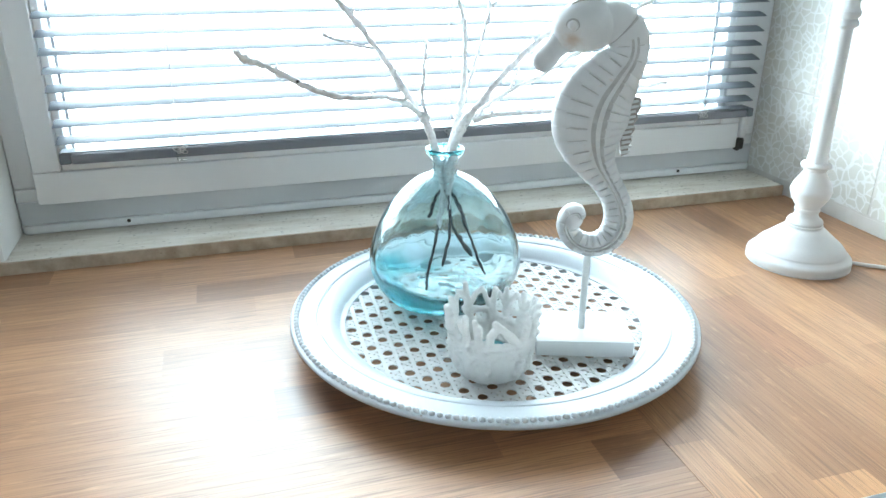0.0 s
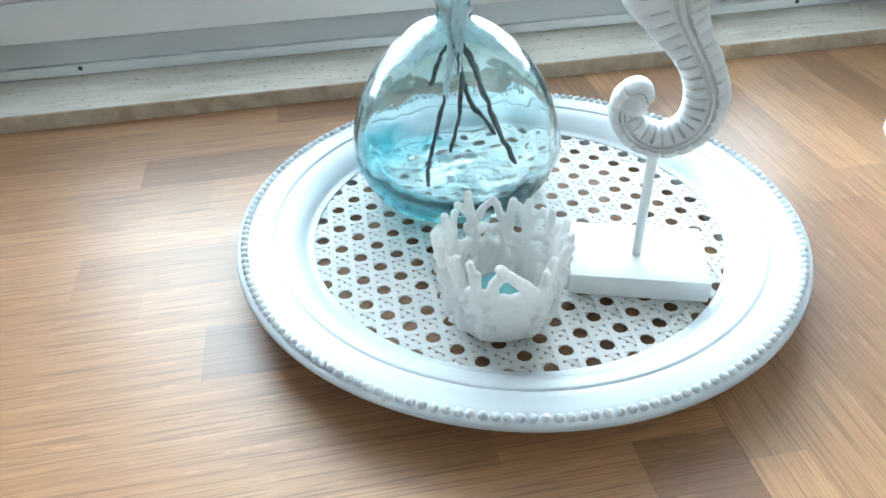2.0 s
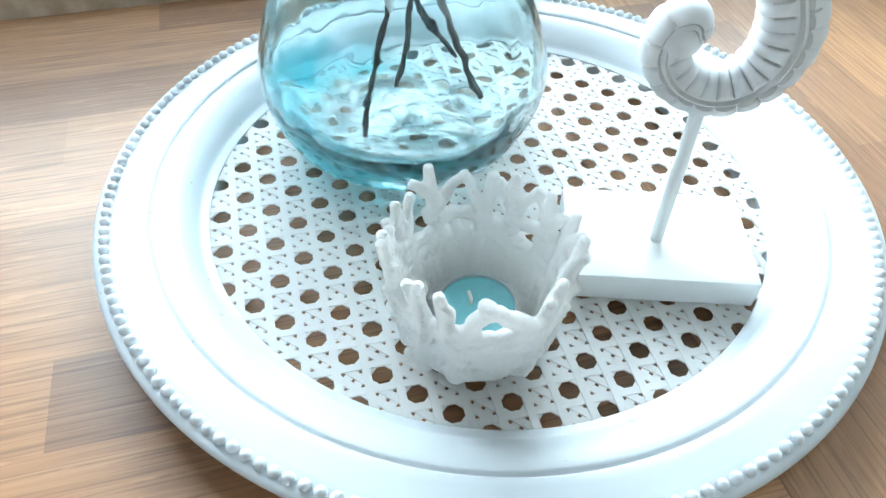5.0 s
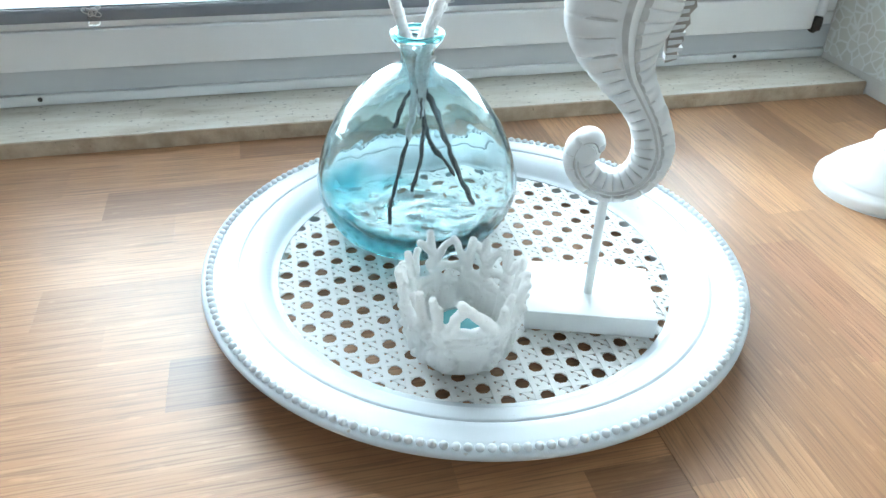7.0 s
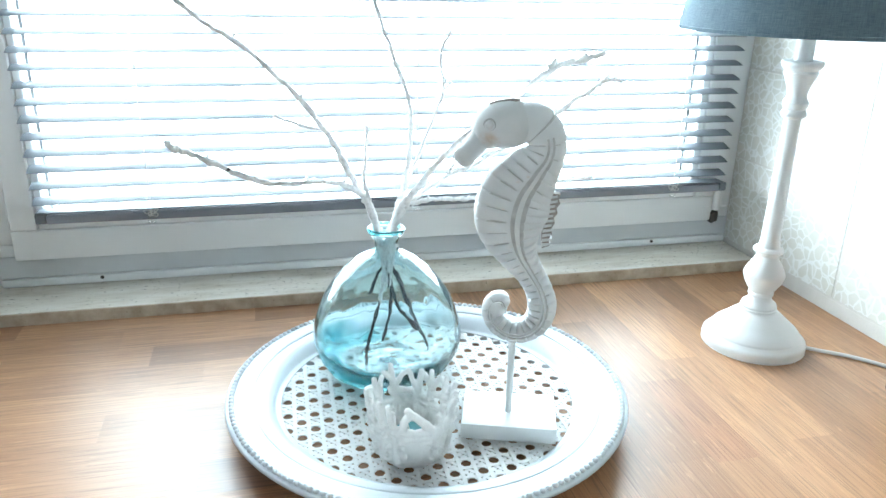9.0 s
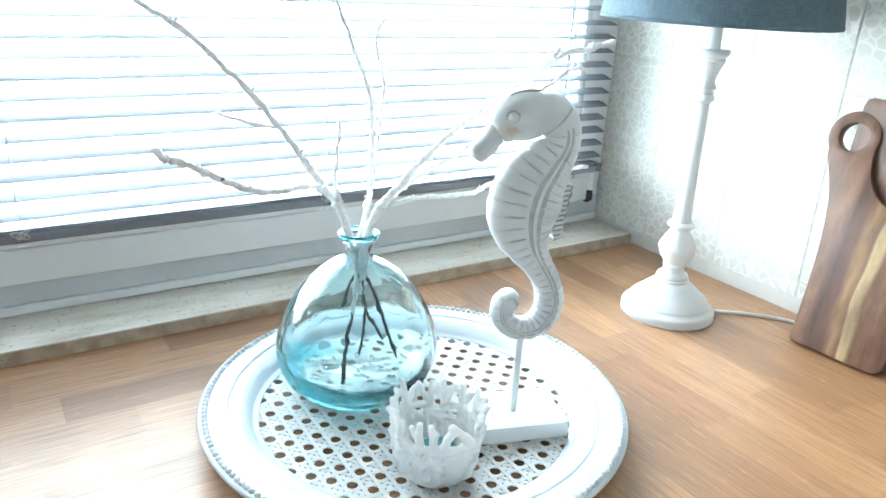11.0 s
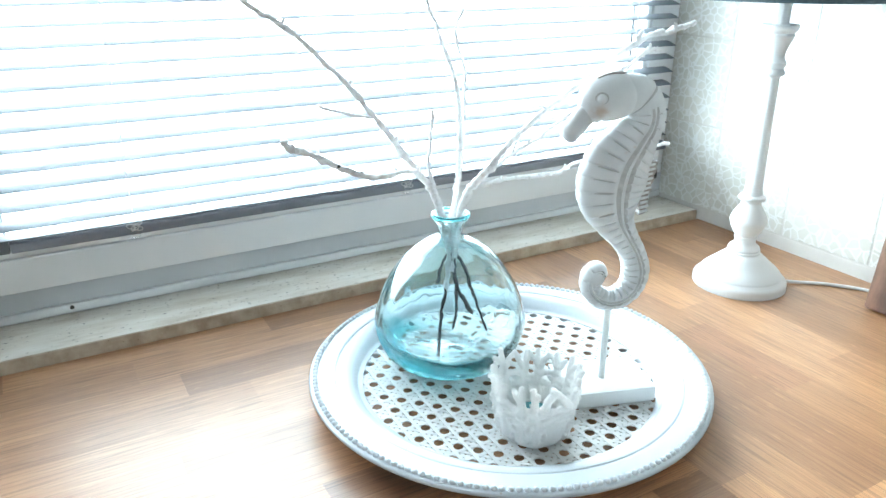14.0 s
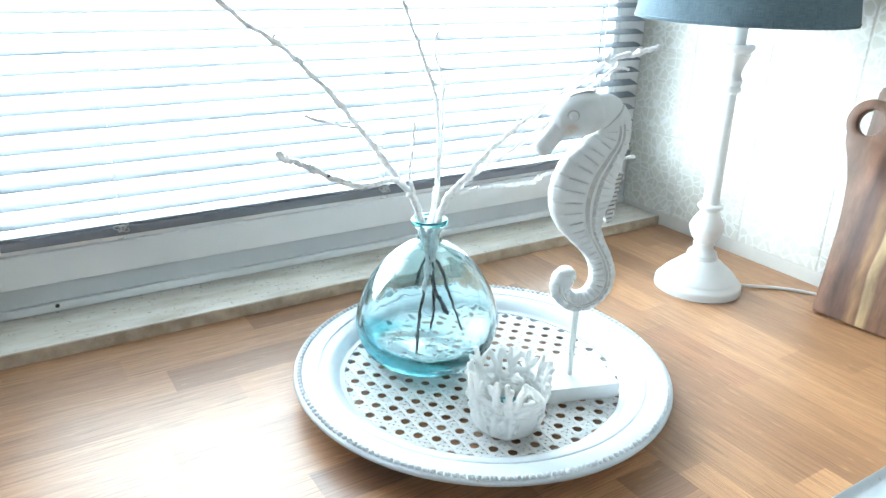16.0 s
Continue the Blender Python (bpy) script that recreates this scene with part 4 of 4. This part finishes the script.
        bm.faces.new(a)
        bm.faces.new(b[::-1])
        for k in range(4):
            bm.faces.new((a[k], a[(k + 1) % 4], b[(k + 1) % 4], b[k]))
    part("carved_seahorse", bm, [M_SEAHORSE, M_WORN, M_CARVED_LINE], f, "chalky white carved seahorse, worn at crest and fin", smooth=50)


build_seahorse()


# ---- coral holder and tea light ----
CORAL = Vector((0.1905, 0.706, CANE_Z))


def build_coral():
    c = thing("coral_candle_holder", CORAL, "white coral-shaped candle holder with branching openwork wall", "candle holder")
    rnd = random.Random(21)
    bm = bmesh.new()
    lathe(bm, [(0.0, 0.0), (0.027, 0.0), (0.0325, 0.003), (0.0358, 0.010), (0.0372, 0.017), (0.0388, 0.025), (0.0400, 0.032), (0.0383, 0.0345), (0.0360, 0.032), (0.0348, 0.025), (0.0334, 0.017), (0.0312, 0.012), (0.027, 0.008), (0.0, 0.008)], CORAL, 48,
          lambda a, z: 1 + 0.018 * math.sin(5 * a + 90 * z) + 0.012 * math.sin(11 * a - 60 * z))

    def wall(deg, h, out=0.0):
        a = radians(deg)
        r = 0.0320 + 0.0098 * (min(h, 0.085) / 0.06) ** 0.8 + out
        return CORAL + Vector((r * math.cos(a), r * math.sin(a), h))

    def limb(d0, h0, d1, h1, r0, r1, out=0.0):
        """A knobbly limb over the wall's face from one bearing and height to another, with a blunt end."""
        pts, rad, k = [], [], 5
        for i in range(k + 1):
            t = i / k
            bend = 2.2 * math.sin(math.pi * t) * rnd.uniform(-1, 1)
            pts.append(wall(d0 + (d1 - d0) * t ** 1.25 + bend, h0 + (h1 - h0) * t, out * t * t + rnd.uniform(-0.0006, 0.0008)))
            rad.append(r0 + (r1 - r0) * t + rnd.uniform(-0.0003, 0.0004))
        tube(bm, pts, rad, 10)

    # trunks: bearing, lean and top, then forks of (start height, turn, top)
    trunks = (
        (104, 4, 0.080, ((0.054, -19, 0.068), (0.063, 12, 0.072))),
        (74, -9, 0.071, ((0.046, 17, 0.071),)),
        (47, 4, 0.072, ((0.046, -15, 0.069), (0.056, 12, 0.066))),
        (18, 6, 0.073, ((0.048, -14, 0.068), (0.058, 11, 0.067))),
        (353, 5, 0.077, ((0.052, -11, 0.072),)),
        (326, 10, 0.078, ((0.052, -3, 0.072),)),
        (294, 9, 0.075, ((0.056, -8, 0.067),)),
        (238, -9, 0.078, ((0.057, 5, 0.072),)),
        (212, 4, 0.078, ((0.054, -11, 0.071),)),
        (186, -6, 0.079, ((0.054, 11, 0.073),)),
        (163, 4, 0.074, ((0.050, -11, 0.069),)),
        (135, 6, 0.074, ((0.046, -14, 0.071), (0.058, 9, 0.066))),
    )
    limb(242, 0.046, 257, 0.072, 0.0048, 0.0036)          # arch over the front gap
    limb(288, 0.046, 261, 0.071, 0.0050, 0.0036)
    limb(258, 0.069, 254, 0.077, 0.0040, 0.0031)
    for n, (deg, lean, top, forks) in enumerate(trunks):
        back = math.sin(radians(deg))
        limb(deg, 0.012, deg + lean, top, 0.0058, 0.0029, rnd.uniform(0.0, 0.003))
        for h0, turn, h1 in forks:
            limb(deg + lean * (h0 / top), h0, deg + lean * (h0 / top) + turn, h1, 0.0039, 0.0027, rnd.uniform(0.0, 0.005))
        nxt = trunks[(n + 1) % len(trunks)][0]
        step = (nxt - deg + 180) % 360 - 180
        for h in (0.036, 0.042, 0.049):                                                 # webs between neighbours
            rise = rnd.choice((-1, 1)) * rnd.uniform(0.001, 0.003)
            if h > 0.045 and back > 0.3 and n % 2 or h == 0.042 and back > 0.3 and not n % 2:
                continue
            mid = deg + step / 2
            limb(deg, h - rise, mid, h, 0.0048, 0.0034)
            limb(deg + step, h + rise, mid, h, 0.0046, 0.0032)
        for k in range(7):                                                              # knobs on the outside
            h0 = rnd.uniform(0.008, 0.052)
            a0 = deg + rnd.uniform(-14, 14)
            tube(bm, [wall(a0, h0), wall(a0 + rnd.uniform(-4, 4), h0 + 0.004, rnd.uniform(0.0020, 0.0065))], [0.0046, 0.0028], 8)
    ob = part("coral_wall", bm, M_CORAL, c, smooth=0)
    md = ob.modifiers.new("fuse", "REMESH")
    md.mode, md.voxel_size, md.use_smooth_shade = "VOXEL", 0.0009, True
    sm = ob.modifiers.new("soften", "SMOOTH")
    sm.factor, sm.iterations = 0.5, 3
    t = thing("tea_light", CORAL + Vector((0, -0.001, 0.008)), "turquoise tea light in a thin metal cup inside the coral holder", "candle")
    at = CORAL + Vector((0, -0.001, 0.009))
    part("cup", lathe(bmesh.new(), [(0.0, 0.0), (0.0185, 0.0), (0.0193, 0.001), (0.0193, 0.0165), (0.0189, 0.0165), (0.0188, 0.012), (0.0, 0.012)], at, 48), M_ALU, t, "thin metal cup")
    part("wax", lathe(bmesh.new(), [(0.0, 0.0122), (0.0187, 0.0122), (0.0187, 0.0150), (0.0175, 0.0145), (0.006, 0.0147), (0.0, 0.0152)], at, 48), M_WAX, t)
    bm = bmesh.new()
    q = at + Vector((-0.003, 0.002, 0.0148))
    tube(bm, [q, q + Vector((0.0003, 0, 0.003)), q + Vector((-0.0004, 0, 0.006)), q + Vector((-0.001, 0.001, 0.0085))], [0.0009, 0.0009, 0.0010, 0.0009], 8)
    part("wick", bm, M_WICK, t, "white unlit wick")


build_coral()


# ---- table lamp ----
LAMP = Vector((0.713, 0.879, 0.0))


def build_lamp():
    l = thing("table_lamp", LAMP, "white turned wooden table lamp with grey-blue linen shade, unlit", "lamp")
    foot = spline([(0.0, 0.0), (0.062, 0.0), (0.0675, 0.0015), (0.0685, 0.006), (0.0675, 0.012), (0.0630, 0.0160), (0.0605, 0.0185), (0.0590, 0.0215), (0.0540, 0.0275), (0.0450, 0.0350), (0.0370, 0.0420), (0.0300, 0.0480), (0.0240, 0.0520), (0.0225, 0.0560), (0.0, 0.0560)], 4)
    foot = [(max(q[0], 0), q[1]) for q in foot]
    foot[0] = (0.0, 0.0005)
    foot[-1] = (0.0, 0.056)
    part("foot", lathe(bmesh.new(), foot, LAMP, 72), M_LAMP, l, smooth=50)
    col = [(0.0, 0.0555), (0.0225, 0.0555), (0.0235, 0.0590), (0.0220, 0.0625), (0.0180, 0.0650), (0.0155, 0.0690), (0.0150, 0.0730), (0.0165, 0.0750), (0.0165, 0.0775), (0.0150, 0.0790), (0.0190, 0.0850), (0.0235, 0.0925),
           (0.0262, 0.1010), (0.0270, 0.1040), (0.0262, 0.1070), (0.0240, 0.1130), (0.0200, 0.1200), (0.0160, 0.1260), (0.0140, 0.1310), (0.0150, 0.1345), (0.0190, 0.1365), (0.0195, 0.1395), (0.0180, 0.1420), (0.0135, 0.1435), (0.0130, 0.1500),
           (0.0120, 0.1520), (0.0100, 0.3150), (0.0115, 0.3165), (0.0150, 0.3190), (0.0155, 0.3225), (0.0140, 0.3255), (0.0125, 0.3275), (0.0150, 0.3310), (0.0155, 0.3360), (0.0130, 0.3400), (0.0115, 0.3440), (0.0120, 0.3500), (0.0150, 0.3590),
           (0.0190, 0.3680), (0.0205, 0.3720), (0.0190, 0.3750), (0.0230, 0.3790), (0.0245, 0.3815), (0.0245, 0.3850), (0.0235, 0.3865), (0.0, 0.3865)]
    part("turned_column", lathe(bmesh.new(), col, LAMP, 48), M_LAMP, l, smooth=35)
    part("socket", lathe(bmesh.new(), [(0.0, 0.386), (0.0105, 0.386), (0.0105, 0.455), (0.014, 0.457), (0.014, 0.50), (0.0, 0.502)], LAMP, 32), M_LAMP, l, "white socket sleeve")
    zb, zt, rb, rt = 0.421, 0.610, 0.152, 0.122
    prof = [(rb, zb), (rb + 0.0008, zb + 0.004), (rb - 0.0002, zb + 0.0045)] + [(rb + (rt - rb) * i / 8, zb + 0.0045 + (zt - zb - 0.0045) * i / 8) for i in range(1, 9)]
    prof += [(r - 0.002, z) for r, z in prof[::-1]]
    sh = part("shade", lathe(bmesh.new(), prof, LAMP, 96, closed=True), M_LINEN, l, "grey-blue linen drum shade")
    bm = bmesh.new()
    for k in range(3):
        a = 2 * math.pi * k / 3 + 0.5
        tube(bm, [LAMP + Vector((0.012 * math.cos(a), 0.012 * math.sin(a), 0.498)), LAMP + Vector((0.1385 * math.cos(a), 0.1385 * math.sin(a), 0.498))], [0.0012, 0.0012], 6, False)
    part("shade_spider", bm, M_METAL, sh, "wire shade carrier")
    path = spline([(0.760, 0.846, 0.006), (0.785, 0.832, 0.0035), (0.815, 0.810, 0.0030), (0.845, 0.775, 0.0030), (0.866, 0.735, 0.0030), (0.880, 0.700, 0.006), (0.889, 0.700, 0.03), (0.8925, 0.735, 0.10), (0.8925, 0.770, 0.18), (0.8925, 0.762, 0.23), (0.8925, 0.735, 0.29), (0.8925, 0.715, 0.36), (0.8925, 0.690, 0.46), (0.8925, 0.675, 0.56)], 8)
    bm = bmesh.new()
    tube(bm, path, [0.0026] * len(path), 8)
    part("cable", bm, M_LAMP, l, "white flex running to the wall")


build_lamp()


# ---- cutting boards ----
def arc(cx, cy, r, a0, a1, n):
    return [(cx + r * math.cos(radians(a0 + (a1 - a0) * i / n)), cy + r * math.sin(radians(a0 + (a1 - a0) * i / n))) for i in range(n + 1)]


def lean_pose(foot_x, foot_y, angle, turn):
    """Board frame: local x runs towards the room's south, local y up the board, local z to the room."""
    return Matrix.Translation((foot_x, foot_y, 0.0)) @ Matrix.Rotation(radians(turn), 4, "Z") @ Matrix(((0, math.sin(radians(angle)), -math.cos(radians(angle)), 0), (-1, 0, 0, 0), (0, math.cos(radians(angle)), math.sin(radians(angle)), 0), (0, 0, 0, 1)))


def build_boards():
    t = 0.017
    # front board: straight side, ring handle, swept shoulder
    ring = (-0.011, 0.2905)
    outline = spline([(0.125, 0.150), (0.121, 0.178), (0.100, 0.198), (0.066, 0.208), (0.043, 0.222), (0.029, 0.244), (0.0225, 0.266)], 5)
    outline = [tuple(q) for q in outline][:-1] + arc(*ring, 0.0345, -20, 215, 26) + [tuple(q) for q in spline([(-0.037, 0.258), (-0.024, 0.228), (-0.013, 0.190), (-0.004, 0.120), (0.0, 0.004)], 5)] + [(0.003, 0.0), (0.110, 0.0)] + arc(0.109, 0.016, 0.016, -90, 0, 6)[1:]
    hole = arc(*ring, 0.0190, 0, 345, 22)
    b = thing("cutting_board", (0.80, 0.67, 0.0), "striped acacia cutting board with ring handle, leaning on the tiled wall", "cutting board", group="cutting boards")
    m = lean_pose(0.808, 0.7275, 14.0, 4.0)
    bm = slab(bmesh.new(), outline, t, m, 0.003, [hole])
    part("board", bm, M_ACACIA, b)
    # back board: taller, square shoulders and a rounded handle
    b2 = thing("cutting_board", (0.845, 0.63, 0.0), "plain brown acacia cutting board behind the ring-handled one", "cutting board", group="cutting boards")
    m2 = lean_pose(0.846, 0.745, 7.5, 1.0)
    o2 = [(0.0, 0.0), (0.19, 0.0), (0.19, 0.325), (0.185, 0.335), (0.120, 0.337)] + [(0.120, 0.37)] + arc(0.0925, 0.395, 0.0300, -25, 205, 16) + [(0.065, 0.37), (0.065, 0.339), (0.010, 0.339), (0.003, 0.336), (0.0, 0.328)]
    part("board", slab(bmesh.new(), o2, t, m2, 0.003), M_ACACIA, b2)


build_boards()


# ---- worktop staves and wall tiles ----
JOINT = 0.309                        # butt joint between the two worktops
RETURN = -0.62                       # near end of the side worktop


def build_worktop():
    w = thing("worktop", (0.0, (FRONT + BACK) / 2, -0.04), "oiled light-brown butcher-block worktop of glued staves under the window", "worktop")
    part("core", boxed(WEST + 0.001, JOINT - 0.001, FRONT + 0.001, BACK - 0.003, -0.040, -0.0062), M_WORKTOP, w)
    me, dark = unit_box("stave", M_WORKTOP), unit_box("stave", M_STAVE_DARK)
    rnd = random.Random(12)
    row0, pitch, g = 0.753, 0.0545, 0.00002
    o = ORIGIN[w.name]
    for k in range(-6, 8):
        y0, y1 = max(row0 + pitch * k, FRONT), min(row0 + pitch * (k + 1), BACK)
        if y1 - y0 < 0.002:
            continue
        ends = [-0.023, 0.085] if k == -1 else [-0.075] if k == 0 else [rnd.uniform(-0.3, 0.1)]
        while ends[-1] < JOINT - 0.05:
            ends.append(ends[-1] + rnd.uniform(0.24, 0.52))
        while ends[0] > -1.2:
            ends.insert(0, ends[0] - rnd.uniform(0.24, 0.52))
        ends[-1] = JOINT - 0.0002
        for a, b in zip(ends, ends[1:]):
            ob = new("stave", dark if (k, round(a, 3)) == (-1, -0.023) else me)
            ob.parent = w
            ob.matrix_basis = Matrix.Translation(Vector(((a + b) / 2, (y0 + y1) / 2, -0.003)) - o) @ Matrix.Diagonal((b - a - 2 * g, y1 - y0 - 2 * g, 0.006, 1))
    w = thing("side_worktop", (0.6, 0.25, -0.04), "oiled butcher-block worktop of glued staves along the tiled wall", "worktop")
    part("core", boxed(JOINT + 0.001, EAST - 0.001, RETURN + 0.001, BACK - 0.003, -0.040, -0.0062), M_SIDE, w)
    me, dark = unit_box("stave", M_SIDE), unit_box("stave", M_SIDE_DARK)
    o = ORIGIN[w.name]
    col0, pitch = 0.5065, 0.0532
    for k in range(-4, 8):
        x0, x1 = max(col0 + pitch * k, JOINT + 0.0002), min(col0 + pitch * (k + 1), EAST - 0.001)
        if x1 - x0 < 0.002:
            continue
        ends = [0.640, 0.808] if k == 0 else [0.650] if k == -1 else [0.856] if k == 1 else [0.660] if k == 2 else [rnd.uniform(0.5, 0.8)]
        while ends[-1] < BACK - 0.05:
            ends.append(ends[-1] + rnd.uniform(0.22, 0.45))
        while ends[0] > RETURN + 0.05:
            ends.insert(0, ends[0] - rnd.uniform(0.24, 0.40))
        ends[0], ends[-1] = RETURN, BACK - 0.003
        for a, b in zip(ends, ends[1:]):
            ob = new("stave", dark if (k, round(b, 3)) in ((0, 0.808), (-3, 0.7)) else me)
            ob.parent = w
            ob.matrix_basis = Matrix.Translation(Vector(((x0 + x1) / 2, (a + b) / 2, -0.003)) - o) @ Matrix.Diagonal((x1 - x0 - 2 * g, b - a - 2 * g, 0.006, 1))


def build_east_wall():
    wl = solid("wall_east", boxed(EAST - 0.0026, EAST + 0.2, SOUTH, 1.5, FLOOR, CEIL), M_GROUT, "kitchen wall with cream patterned square tiles", "wall", kind="structure")
    p, g = 0.1563, 0.0022
    bm = bmesh.new()
    box(bm, EAST - 0.0035, EAST + 0.004, -(p - g) / 2, (p - g) / 2, -(p - g) / 2, (p - g) / 2)
    bmesh.ops.bevel(bm, geom=[e for e in bm.edges if all(v.co.x < EAST for v in e.verts)], offset=0.0015, segments=1, affect="EDGES")
    bmesh.ops.translate(bm, vec=(-EAST, 0, 0), verts=bm.verts)
    me = finish("tile", bm, M_TILE, 30)
    for r in range(0, 10):
        for c in range(-1, 13):
            ob = new("tile", me)
            ob.parent = wl
            yc, zc = 1.098 - p * (c + 0.5), 0.024 + p * (r + 0.5)
            if c == -1:
                w0 = (FRAME_Y - 0.001) - 1.098 - g
                ob.matrix_basis = Matrix.Translation((EAST, 1.098 + g / 2 + w0 / 2, zc)) @ Matrix.Diagonal((1, w0 / (p - g), 1, 1))
            else:
                ob.matrix_basis = Matrix.Translation((EAST, yc, zc))
    bm = bmesh.new()
    box(bm, EAST - 0.0028, EAST + 0.003, SOUTH, BACK - 0.003, -0.0005, 0.0225, 0.001)
    solid("trim_east", bm, M_GROUT, "pale sealed strip between worktop and tiles", "trim", kind="structure")


build_worktop()
build_east_wall()


# ---- white sink on the side worktop ----
def build_sink():
    s = thing("sink", (0.61, 0.25, 0.0), "pale white glazed sink rim resting on the worktop", "sink")
    bm = boxed(0.37, 0.86, 0.02, 0.453, 0.0005, 0.0095)
    top = max(bm.faces, key=lambda f: f.calc_center_median().z)
    bmesh.ops.inset_region(bm, faces=[top], thickness=0.055, depth=0.0)
    bmesh.ops.inset_region(bm, faces=[top], thickness=0.010, depth=-0.006)
    sharp = [e for e in bm.edges if e.is_manifold and e.calc_face_angle(0.0) > 0.3]
    bmesh.ops.bevel(bm, geom=sharp, offset=0.0022, segments=3, affect="EDGES", profile=0.5)
    part("rim", bm, M_TRAY, s, smooth=50)


build_sink()
